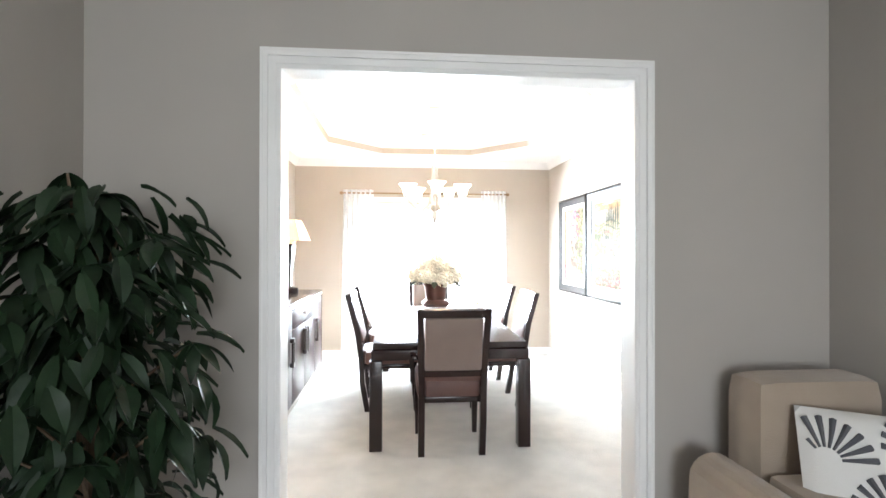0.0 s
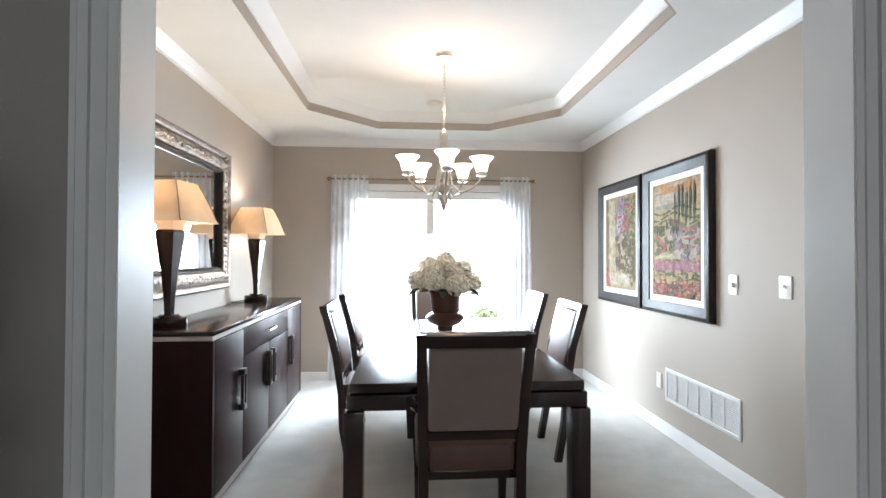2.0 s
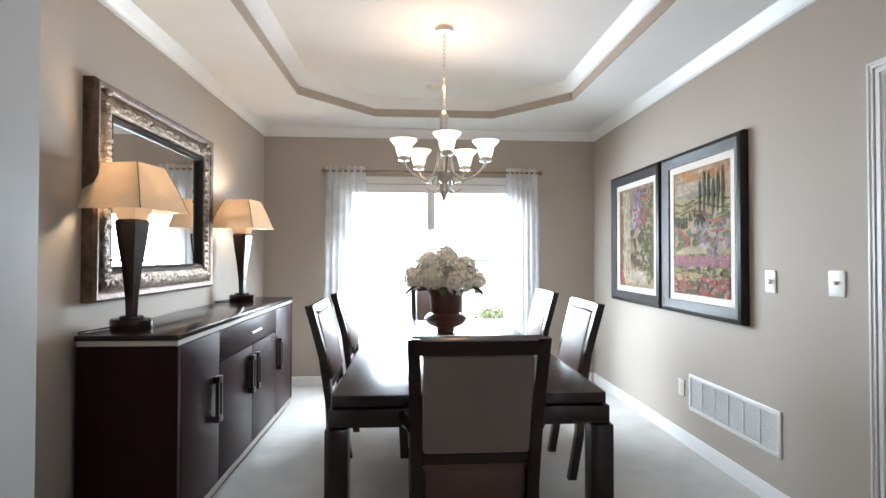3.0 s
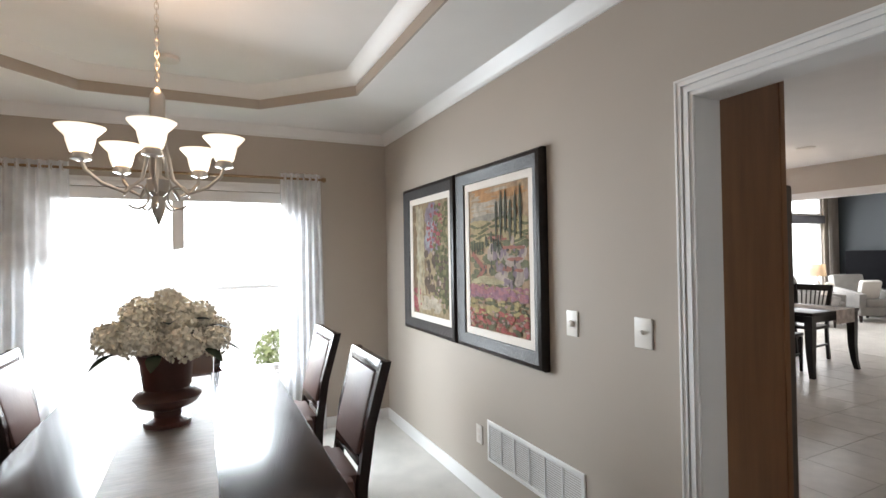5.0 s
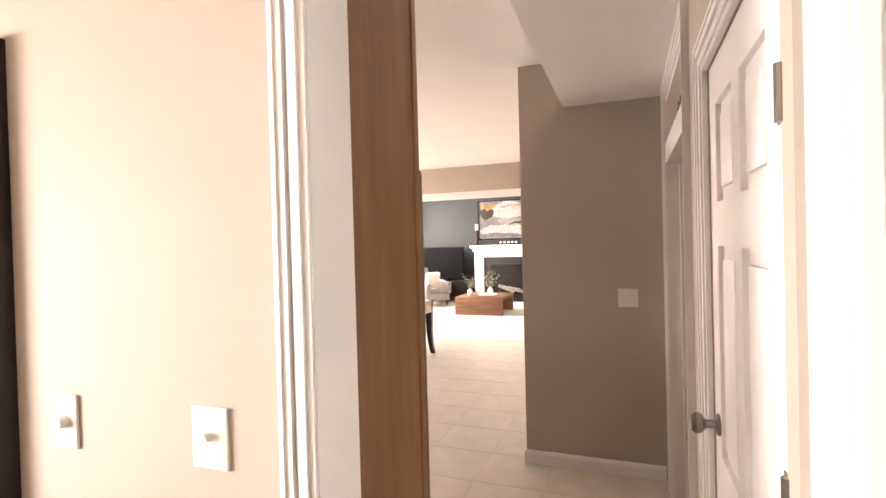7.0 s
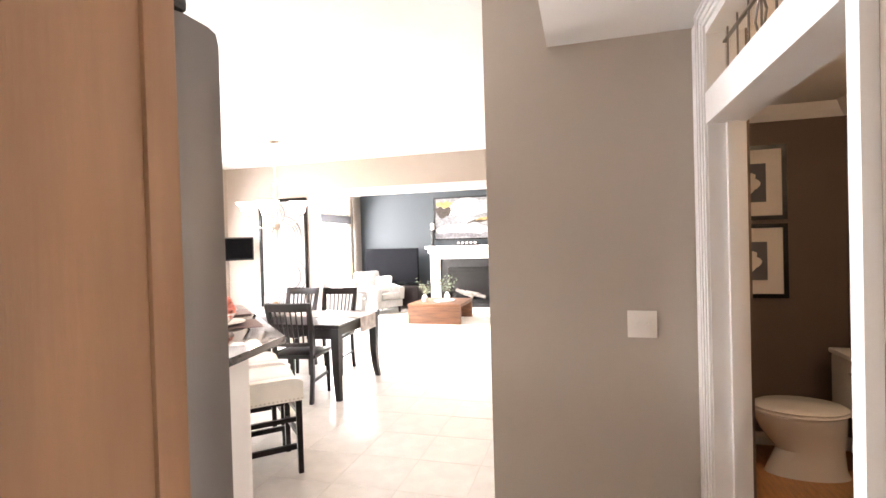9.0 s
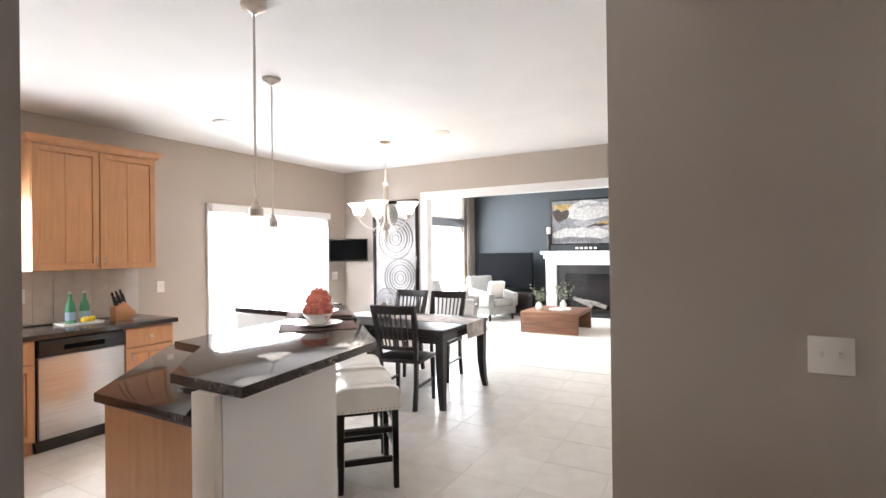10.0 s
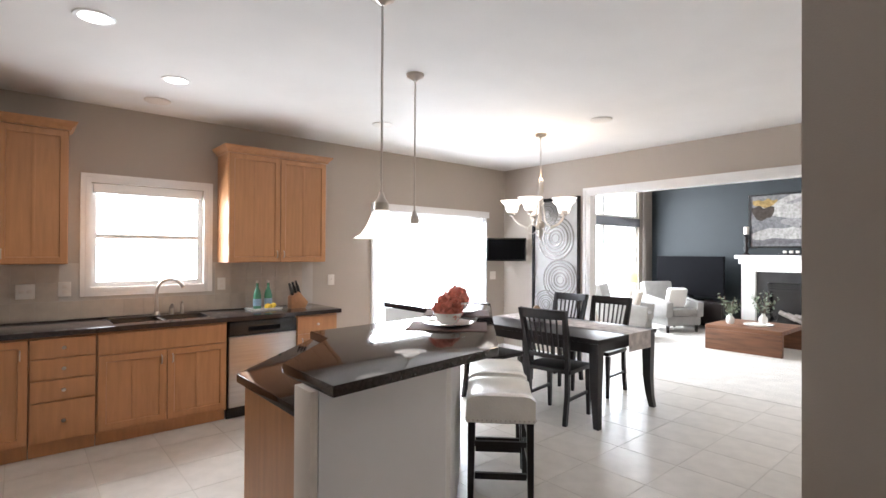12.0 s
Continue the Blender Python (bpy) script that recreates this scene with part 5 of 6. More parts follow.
def slab(x0, x1, z0, z1, parent):
    d = part("drawer", B(x0, x1, CF - 0.02, CF - 0.001, z0, z1, 0.003), MAPLE, parent)
    k = part("knob", lathe(bmesh.new(), [(0.006, 0), (0.006, 0.012), (0.014, 0.018), (0.012, 0.026)], sides=12), NICKEL, d)
    k.matrix_basis = pose((x0 + x1) / 2, CF - 0.02, (z0 + z1) / 2, 90)


c = base_unit(2.2, 3.035, "honey maple base cabinet with panelled doors")
shaker(2.21, 2.62, 0.12, 0.855, CF - 0.001, c)
shaker(2.63, 3.03, 0.12, 0.855, CF - 0.001, c, (2.99, 0.72))
c = base_unit(3.04, 3.43, "honey maple four-drawer base cabinet")
for z0, z1 in ((0.12, 0.40), (0.41, 0.555), (0.565, 0.71), (0.72, 0.855)):
    slab(3.048, 3.422, z0, z1, c)
c = base_unit(3.435, 4.375, "honey maple sink base cabinet with two doors")
part("false_front", B(3.443, 4.367, CF - 0.02, CF - 0.001, 0.70, 0.855, 0.003), MAPLE, c)
shaker(3.443, 3.90, 0.12, 0.69, CF - 0.001, c, (3.865, 0.58))
shaker(3.91, 4.367, 0.12, 0.69, CF - 0.001, c, (3.945, 0.58))
c = base_unit(5.015, 5.45, "honey maple base cabinet beside the dishwasher")
slab(5.023, 5.442, 0.70, 0.855, c)
shaker(5.023, 5.442, 0.12, 0.69, CF - 0.001, c, (5.07, 0.58))
dw = thing("dishwasher", "stainless dishwasher with black control panel", "dishwasher")
part("body", B(4.38, 5.01, CF + 0.004, KN - 0.01, 0.08, 0.866), BLACK, dw)
part("door", B(4.385, 5.005, CF - 0.035, CF + 0.002, 0.11, 0.735, 0.008), STEEL, dw, "brushed stainless door")
cp = part("control_panel", B(4.385, 5.005, CF - 0.04, CF + 0.002, 0.74, 0.862, 0.008), BLACK, dw)
part("handle_recess", B(4.55, 4.84, CF - 0.046, CF - 0.041, 0.775, 0.815, 0.002), SCREEN, cp)
part("kick_plate", B(4.385, 5.005, CF + 0.03, CF + 0.05, 0, 0.078), BLACK, dw)
bm = bmesh.new()
SK = (3.55, 4.28, 7.52, 7.9)
box(bm, 2.16, SK[0], 7.385, KN - 0.004, 0.872, 0.912, 0.004), box(bm, SK[1], 5.49, 7.385, KN - 0.004, 0.872, 0.912, 0.004)
box(bm, SK[0], SK[1], 7.385, SK[2], 0.872, 0.912), box(bm, SK[0], SK[1], SK[3], KN - 0.004, 0.872, 0.912)
solo("countertop", bm, GRANITE, "polished dark granite countertop along the window wall", "countertop")
sk = thing("sink", "dark double-bowl undermount kitchen sink", "sink")
for x0, x1 in ((SK[0], 3.91), (3.93, SK[1])):
    bm = bmesh.new()
    box(bm, x0, x1, SK[2], SK[3], 0.69, 0.70), box(bm, x0, x0 + 0.008, SK[2], SK[3], 0.70, 0.905), box(bm, x1 - 0.008, x1, SK[2], SK[3], 0.70, 0.905)
    box(bm, x0 + 0.008, x1 - 0.008, SK[2], SK[2] + 0.008, 0.70, 0.905), box(bm, x0 + 0.008, x1 - 0.008, SK[3] - 0.008, SK[3], 0.70, 0.905)
    part("bowl", bm, BLACK, sk)
part("divider", B(3.91, 3.93, SK[2], SK[3], 0.75, 0.9), STEEL, sk)
fa = thing("faucet", "brushed nickel gooseneck faucet behind the sink", "faucet", pose(3.93, 7.965, 0.912))
part("spout", tube(bmesh.new(), [(0, 0, 0), (0, 0, 0.2)] + [(0.07 * (1 - math.cos(q)) * 1.3, -0.10 * (1 - math.cos(q)), 0.2 + 0.13 * math.sin(q)) for q in [k * 0.3 for k in range(1, 10)]], [0.02] + [0.014] * 9 + [0.017]), NICKEL, fa)
part("base_ring", lathe(bmesh.new(), [(0.03, 0), (0.03, 0.012), (0.02, 0.03)]), NICKEL, fa)
sp = thing("soap_dispenser", "brushed nickel soap dispenser beside the faucet", "soap dispenser", pose(4.14, 7.97, 0.912))
part("pump", tube(bmesh.new(), [(0, 0, 0), (0, 0, 0.09), (0, -0.02, 0.11), (0, -0.06, 0.11)], [0.017, 0.012, 0.01, 0.006]), NICKEL, sp)
part("lever", tube(bmesh.new(), [(0.12, 0, 0), (0.12, 0, 0.06), (0.12, -0.05, 0.10)], [0.02, 0.018, 0.008]), NICKEL, fa)


def wall_unit(x0, x1, doors, label):
    c = thing("wall_cabinet", label, "cabinet", group="kitchen wall cabinets")
    y = 7.72
    part("body", B(x0, x1, y + 0.001, KN - 0.003, 1.385, 2.43), MAPLE, c)
    step = (x1 - x0) / doors
    for i in range(doors):
        a, b = x0 + i * step + 0.004, x0 + (i + 1) * step - 0.004
        shaker(a, b, 1.39, 2.425, y, c, (b - 0.03, 1.43) if i == 0 else (a + 0.03, 1.43))
    pr = [(0.0, 2.43), (0.012, 2.43), (0.02, 2.45), (0.045, 2.475), (0.055, 2.495), (0.0, 2.495)]
    pr = [(-a, z) for a, z in pr]
    part("crown", run(bmesh.new(), pr, [(x0, KN - 0.003), (x0, y - 0.02), (x1, y - 0.02), (x1, KN - 0.003)]), MAPLE, c)
    part("top", B(x0, x1, y - 0.018, KN - 0.004, 2.43, 2.44), MAPLE, c)
    return c


wall_unit(2.42, 3.27, 2, "honey maple wall cabinet with crown moulding")
wall_unit(4.47, 5.47, 2, "honey maple two-door wall cabinet beside the window")

# counter things
tray_ = thing("serving_tray", "white serving tray on the granite counter", "tray", pose(4.83, 7.76, 0.912))
part("dish", B(-0.15, 0.15, -0.09, 0.09, 0, 0.012, 0.005), CERAMIC, tray_)
part("rim", frame_ring(bmesh.new(), 0.19, 0.31, [(0, 0.01), (0, 0.024), (0.008, 0.024), (0.008, 0.01)]), CERAMIC, tray_, "", pose(0, 0, 0, 0, -90, 0))
for dx in (-0.055, 0.055):
    b = thing("glass_bottle", "green glass water bottle with pale blue label", "bottle", pose(4.83 + dx, 7.79, 0.924), "bottles on the tray")
    part("glass", lathe(bmesh.new(), [(0.034, 0), (0.038, 0.01), (0.038, 0.13), (0.03, 0.17), (0.014, 0.21), (0.013, 0.255)], sides=18), GREENGLASS, b)
    part("label", lathe(bmesh.new(), [(0.0386, 0.03), (0.0386, 0.1)], sides=18), BLUE, b)
    part("cap", lathe(bmesh.new(), [(0.015, 0.256), (0.015, 0.275)], sides=12), NICKEL, b)
for dx, dy in ((0.02, -0.05), (0.075, -0.045)):
    solo("lemon", lathe(bmesh.new(), [(0.004, -0.036), (0.02, -0.028), (0.028, 0), (0.02, 0.028), (0.004, 0.036)], (0, 0, 0), 14), LEMON, "yellow lemon lying on the tray", "fruit", group="lemons on the tray", m=pose(4.83 + dx, 7.76 + dy, 0.954, 0, 80, 30))
kb = thing("knife_block", "maple knife block with black handled knives", "knife block", pose(5.17, 7.72, 0.913))
bm = bmesh.new()
prism(bm, [(-0.09, 0), (0.06, 0), (0.09, 0.06), (-0.01, 0.17), (-0.09, 0.12)], -0.05, 0.05, 0.004)
o = part("block", bm, MAPLE, kb, "", pose(0, 0, 0, 90))
for k in range(6):
    x, y = -0.06 + 0.035 * (k % 3), -0.02 + 0.035 * (k // 3)
    part("knife_handle", bar(bmesh.new(), (x, y, 0.13 + 0.01 * (k % 3)), (x - 0.03, y, 0.22 + 0.012 * k), 0.02, 0.014, bevel=0.003), BLACK, kb)

# island with a raised bar
isl = thing("kitchen_island", "angled kitchen island with painted knee wall", "island")
part("knee_wall", prism(bmesh.new(), [(3.745, 4.39), (4.33, 4.42), (5.43, 5.52), (5.50, 6.36), (5.34, 6.36), (5.33, 5.62), (4.28, 4.54), (3.745, 4.52)], 0, 1.03), mat("pale_grey_paint", (0.78, 0.78, 0.79), 0.6, vary=0.03, bump=0.08, bump_scale=200), isl, "pale grey painted knee wall")
part("end_panel", B(3.715, 3.743, 4.392, 4.518, 0, 1.03, 0.003), LINEN, isl, "pale end strip")
part("cabinet", prism(bmesh.new(), [(3.80, 4.525), (4.25, 4.545), (5.31, 5.64), (5.33, 6.34), (4.62, 6.04), (3.80, 5.26)], 0.0, 0.868), MAPLE, isl, "honey maple cabinet side")
part("corbel", prism(bmesh.new(), [(4.345, 4.44), (4.375, 4.44), (4.375, 4.47), (4.345, 4.47)], 0, 1.03), TRIM, isl, "white corner trim")
part("backsplash", prism(bmesh.new(), [(5.315, 5.64), (5.333, 5.64), (5.338, 6.34), (5.318, 6.34)], 0.913, 1.03), CERAMIC, isl, "pale marbled tile")
solo("island_counter", prism(bmesh.new(), [(3.77, 4.53), (4.24, 4.55), (5.31, 5.65), (5.31, 6.36), (4.60, 6.08), (3.77, 5.29)], 0.872, 0.912, 0.004), GRANITE, "dark granite lower counter of the island", "countertop")
solo("bar_counter", prism(bmesh.new(), [(3.735, 4.275), (4.61, 4.385), (5.82, 5.60), (5.82, 6.42), (5.32, 6.36), (5.32, 5.70), (5.0, 5.38), (4.45, 5.33), (4.15, 5.31), (4.135, 5.06), (3.74, 4.685)], 1.032, 1.072, 0.006), GRANITE, "polished dark granite raised bar top", "countertop")


def stool(m):
    s_ = thing("bar_stool", "backless cream leather stool with nailhead trim", "stool", m, "stools at the bar")
    bm = bmesh.new()
    n = 14
    vs = [[bm.verts.new((-0.23 + 0.46 * i / n, -0.20 + 0.40 * j / n, 0.64 + 0.05 * abs(2 * i / n - 1) ** 2 - 0.03 * (abs(2 * i / n - 1) ** 8 + abs(2 * j / n - 1) ** 8))) for i in range(n + 1)] for j in range(n + 1)]
    lo = [[bm.verts.new((-0.23 + 0.46 * i / n, -0.20 + 0.40 * j / n, 0.505)) for i in range(n + 1)] for j in range(n + 1)]
    for j in range(n):
        for i in range(n):
            bm.faces.new((vs[j][i], vs[j][i + 1], vs[j + 1][i + 1], vs[j + 1][i]))
            bm.faces.new((lo[j][i], lo[j + 1][i], lo[j + 1][i + 1], lo[j][i + 1]))
    for i in range(n):
        bm.faces.new((lo[0][i], lo[0][i + 1], vs[0][i + 1], vs[0][i])), bm.faces.new((lo[n][i + 1], lo[n][i], vs[n][i], vs[n][i + 1]))
        bm.faces.new((lo[i + 1][0], lo[i][0], vs[i][0], vs[i + 1][0])), bm.faces.new((lo[i][n], lo[i + 1][n], vs[i + 1][n], vs[i][n]))
    seat = part("seat", bm, CREAMLEATHER, s_)
    bm = bmesh.new()
    for i in range(17):
        for y in (-0.202, 0.202):
            bmesh.ops.create_icosphere(bm, subdivisions=1, radius=0.007, matrix=Matrix.Translation((-0.22 + 0.0275 * i, y, 0.52)))
    for i in range(15):
        for x in (-0.232, 0.232):
            bmesh.ops.create_icosphere(bm, subdivisions=1, radius=0.007, matrix=Matrix.Translation((x, -0.19 + 0.027 * i, 0.52)))
    tagged(part("nailheads", bm, NICKEL, seat, "row of nickel nailheads"), kind="stuff")
    for sx in (-1, 1):
        for sy in (-1, 1):
            part("leg", bar(bmesh.new(), (sx * 0.205, sy * 0.175, 0), (sx * 0.2, sy * 0.17, 0.503), 0.034, 0.034, 0.042, 0.042, 0.003), BLACKWOOD, s_)
        part("side_rail", B(sx * 0.2 - 0.012, sx * 0.2 + 0.012, -0.15, 0.15, 0.17, 0.205), BLACKWOOD, s_)
        part("upper_rail", B(sx * 0.2 - 0.012, sx * 0.2 + 0.012, -0.15, 0.15, 0.36, 0.39), BLACKWOOD, s_)
    for sy in (-1, 1):
        part("rail", B(-0.18, 0.18, sy * 0.172 - 0.012, sy * 0.172 + 0.012, 0.245, 0.28), BLACKWOOD, s_)
        part("upper_rail", B(-0.18, 0.18, sy * 0.172 - 0.012, sy * 0.172 + 0.012, 0.40, 0.43), BLACKWOOD, s_)
    return s_


st = stool(pose(5.27, 4.99, 0, rz=45))
copy_thing(st, pose(5.66, 5.38, 0, rz=45))

for x, y in ((4.83, 4.98), (5.28, 5.40)):
    solo("placemat", B(-0.16, 0.16, -0.22, 0.22, 0, 0.004), mat("brown_woven_mat", (0.16, 0.10, 0.085), 0.8, vary=0.35, scale=10, grain=(18, 1, 1), bump=0.4), "brown striped woven placemat on the bar", "placemat", group="place settings on the bar", m=pose(x, y, 1.073, 0, 0, 45))
    solo("dinner_plate", lathe(bmesh.new(), [(0.07, 0), (0.08, 0.004), (0.14, 0.018), (0.142, 0.022), (0.08, 0.012)]), CERAMIC, "round white dinner plate on a placemat", "plate", group="place settings on the bar", m=pose(x, y, 1.078))
    solo("bowl", lathe(bmesh.new(), [(0.045, 0), (0.05, 0.006), (0.085, 0.055), (0.088, 0.062), (0.08, 0.058), (0.05, 0.03)]), CERAMIC, "white bowl holding a coral flower", "bowl", group="place settings on the bar", m=pose(x, y, 1.092))
    fl = thing("paper_flower", "large coral bloom resting in a white bowl", "flower", pose(x, y, 1.175) @ Matrix.Scale(1.0, 4), "place settings on the bar")
    part("petals", bloom(21, 0.072, 64, 0.030), CORAL, fl)

# kitchen table
kt = thing("kitchen_table", "black stained table with tapered legs on tile", "table")
part("tabletop", B(6.68, 7.70, 5.17, 6.80, 0.72, 0.76, 0.006), BLACKWOOD, kt)
part("apron", B(6.74, 7.64, 5.23, 6.74, 0.63, 0.718), BLACKWOOD, kt)
for x, sx in ((6.735, -1), (7.645, 1)):
    for y, sy in ((5.225, -1), (6.745, 1)):
        bm = bmesh.new()
        rows = [(0.03, 0.0, 0.05), (0.012, 0.12, 0.058), (0.0, 0.30, 0.072), (0.0, 0.55, 0.084), (0.0, 0.718, 0.086)]
        for (o0, za, wa), (o1, zb, wb) in zip(rows, rows[1:]):
            bar(bm, (x + sx * o0, y + sy * o0, za), (x + sx * o1, y + sy * o1, zb), wa, wa, wb, wb)
        part("leg", bm, BLACKWOOD, kt)
bm = B(7.16, 7.56, 5.162, 6.806, 0.7615, 0.765)
box(bm, 7.16, 7.56, 5.158, 5.162, 0.60, 0.765)
box(bm, 7.16, 7.56, 6.806, 6.81, 0.60, 0.765)
solo("table_runner", bm, mat("grey_linen_runner", (0.42, 0.38, 0.36), 0.85, vary=0.3, scale=14, bump=0.3, bump_scale=150), "grey linen runner hanging over the kitchen table", "table runner")
rb = thing("decorative_bowl", "clear bowl of gold balls on the kitchen table", "bowl", pose(7.15, 6.2, 0.767))
part("glass", shell(bmesh.new(), [(0.06, 0), (0.12, 0.03), (0.16, 0.09), (0.165, 0.11)], thick=0.006), CERAMIC, rb)
for k in range(9):
    a = k * 2.4
    bm = bmesh.new()
    bmesh.ops.create_icosphere(bm, subdivisions=2, radius=0.038)
    part("ball", bm, BRONZE if k % 2 else LEMON, rb, "", pose(0.085 * math.cos(a) * (k > 1), 0.085 * math.sin(a) * (k > 1), 0.085 + 0.05 * (k < 2)))


def slat_chair(m):
    c = thing("kitchen_chair", "black wooden chair with slatted back", "chair", m, "chairs round the kitchen table")
    for sx in (-1, 1):
        bm = bmesh.new()
        p = [(sx * 0.19, -0.24, 0.0), (sx * 0.19, -0.2, 0.25), (sx * 0.19, -0.195, 0.45), (sx * 0.205, -0.23, 0.72), (sx * 0.215, -0.31, 1.0)]
        for a, b in zip(p, p[1:]):
            bar(bm, a, b, 0.036, 0.04)
        part("back_leg", bm, BLACKWOOD, c)
        part("front_leg", bar(bmesh.new(), (sx * 0.2, 0.2, 0), (sx * 0.2, 0.19, 0.43), 0.028, 0.028, 0.042, 0.042), BLACKWOOD, c)
        part("side_stretcher", B(sx * 0.195 - 0.01, sx * 0.195 + 0.01, -0.19, 0.18, 0.2, 0.225), BLACKWOOD, c)
    part("seat", B(-0.225, 0.225, -0.21, 0.23, 0.435, 0.475, 0.012), BLACKWOOD, c)
    lean = pose(0, -0.215, 0.6, 14)
    bm = bmesh.new()
    for i in range(8):
        u = -1 + 2 * i / 7
        pts = [(0.175 * u + 0.03 * u * (v - 0.5), 0.012 - 0.03 * (1 - u * u), 0.33 * v) for v in (0, 0.5, 1)]
        for a, b in zip(pts, pts[1:]):
            bar(bm, a, b, 0.013, 0.013)
        part("slat", bm, BLACKWOOD, c, "", lean)
        bm = bmesh.new()
    bm.free()
    for z0, z1, w in ((-0.035, 0.0, 0.195), (0.33, 0.415, 0.225)):
        pts = [(w * math.sin(q), 0.02 - 0.045 * math.cos(q)) for q in [-1 + k * 0.25 for k in range(9)]]
        pts = [(x / math.sin(1), y) for x, y in pts]
        part("top_rail" if z0 > 0 else "lower_rail", prism(bmesh.new(), pts + [(x, y + 0.022) for x, y in reversed(pts)], z0, z1), BLACKWOOD, c, "", lean)
    return c


kc = slat_chair(pose(6.77, 5.64, 0, rz=-82))
for x, y, r in ((6.72, 6.42, -90), (7.76, 5.84, 95), (7.78, 6.42, 90)):
    copy_thing(kc, pose(x, y, 0, rz=r))

chandelier(pose(7.17, 6.17, H), 0.46, NICKEL, PENDANT, 0.30, "nickel kitchen chandelier with pale glass shades", 5, body=0.58, mouth=0.125, tall=0.125)
lamp("kitchen_chandelier_lamp", "POINT", pose(7.17, 6.17, 2.3), 12, WARM, 0.12)


def pendant(x, y):
    p = thing("pendant_lamp", "nickel rod pendant with white glass bell shade", "lamp", pose(x, y, H), "pendants over the bar")
    part("canopy", lathe(bmesh.new(), [(0.012, -0.05), (0.025, -0.035), (0.06, -0.018), (0.065, 0)]), NICKEL, p)
    part("rod", tube(bmesh.new(), [(0, 0, -0.05), (0, 0, -0.98)], 0.006), NICKEL, p)
    part("socket", lathe(bmesh.new(), [(0.02, -1.07), (0.036, -1.055), (0.036, -1.02), (0.02, -1.0), (0.012, -0.97)]), NICKEL, p)
    part("shade", shell(bmesh.new(), [(0.036, -1.06), (0.05, -1.08), (0.07, -1.13), (0.10, -1.175), (0.135, -1.195)][::-1]), PENDANT, p, "white glass bell shade")
    return p


pendant(4.33, 4.91), pendant(5.105, 5.66)
for x, y in ((3.28, 6.12), (3.85, 6.92)):
    r_ = thing("recessed_light", "lit recessed ceiling light with white ring", "lamp", pose(x, y, H), "recessed lights in the kitchen")
    part("ring", shell(bmesh.new(), [(0.095, -0.006), (0.10, 0.0)], thick=0.02), TRIM, r_)
    part("lens", lathe(bmesh.new(), [(0.076, -0.004), (0.076, -0.001)]), CANGLOW, r_)
    lamp("recessed_lamp", "SPOT", pose(x, y, H - 0.03), 14, (1, 0.86, 0.7), 0.07).data.spot_size = radians(130)
for x, y, nm, lb in ((3.85, 7.57, "ceiling_vent", "small white ceiling vent above the window"), (7.13, 5.43, "ceiling_speaker", "round white ceiling speaker"), (5.69, 6.96, "smoke_detector", "round white smoke detector on the ceiling")):
    solo(nm, lathe(bmesh.new(), [(0.09, -0.012), (0.10, -0.006), (0.10, 0)], (x, y, H - 0.001)), PLATE if nm != "ceiling_vent" else LINEN, lb, nm.split("_")[1])

tv = thing("small_television", "small black television on a corner wall bracket", "television", pose(8.36, 7.72, 1.54, 0, 0, -38))
part("housing", B(-0.29, 0.29, 0, 0.05, -0.17, 0.17, 0.003), BLACK, tv)
part("screen", B(-0.27, 0.27, -0.004, -0.001, -0.145, 0.15), SCREEN, tv)
part("bracket", B(-0.03, 0.03, 0.05, 0.4, -0.03, 0.03), BLACK, tv)

art = thing("wall_art", "tall black framed panel with silver medallions", "wall art", pose(KE, 7.08, 1.42, 0, 0, 180))
part("frame", frame_ring(bmesh.new(), 0.80, 1.68, [(0, 0), (0, 0.03), (0.035, 0.035), (0.045, 0.02), (0.045, 0)]), BLACK, art)
part("panel", B(0.001, 0.01, -0.36, 0.36, -0.8, 0.8), mat("silver_panel", (0.40, 0.39, 0.38), 0.6, 0.0, vary=0.12, scale=5), art)
for cz, cy, rr in ((0.28, 0.0, 0.3), (-0.3, 0.08, 0.28), (0.62, -0.14, 0.17), (-0.66, -0.16, 0.2)):
    bm = bmesh.new()
    for k in range(6):
        r1 = rr * (1 - k * 0.16)
        tube(bm, [(0.012, max(-0.35, min(0.35, cy + r1 * math.cos(q))), max(-0.79, min(0.79, cz + r1 * math.sin(q)))) for q in [j * math.pi / 12 for j in range(25)]], 0.007 if k % 2 else 0.012, 5, False)
    part("medallion", bm, DARKNICKEL, art, "raised silver rings")

# ---- living room ----
ct = thing("coffee_table", "reclaimed wood waterfall coffee table on carpet", "coffee table")
part("top", B(11.22, 12.28, 5.06, 6.10, 0.32, 0.385, 0.006), RUSTIC, ct)
for x0, x1 in ((11.22, 11.30), (12.20, 12.28)):
    part("side_slab", B(x0, x1, 5.06, 6.10, 0.004, 0.318, 0.006), RUSTIC, ct)
solo("serving_tray", lathe(bmesh.new(), [(0.2, 0), (0.21, 0.02), (0.2, 0.02), (0.19, 0.006)], (11.7, 5.5, 0.386)), CERAMIC, "round white tray on the coffee table", "tray")


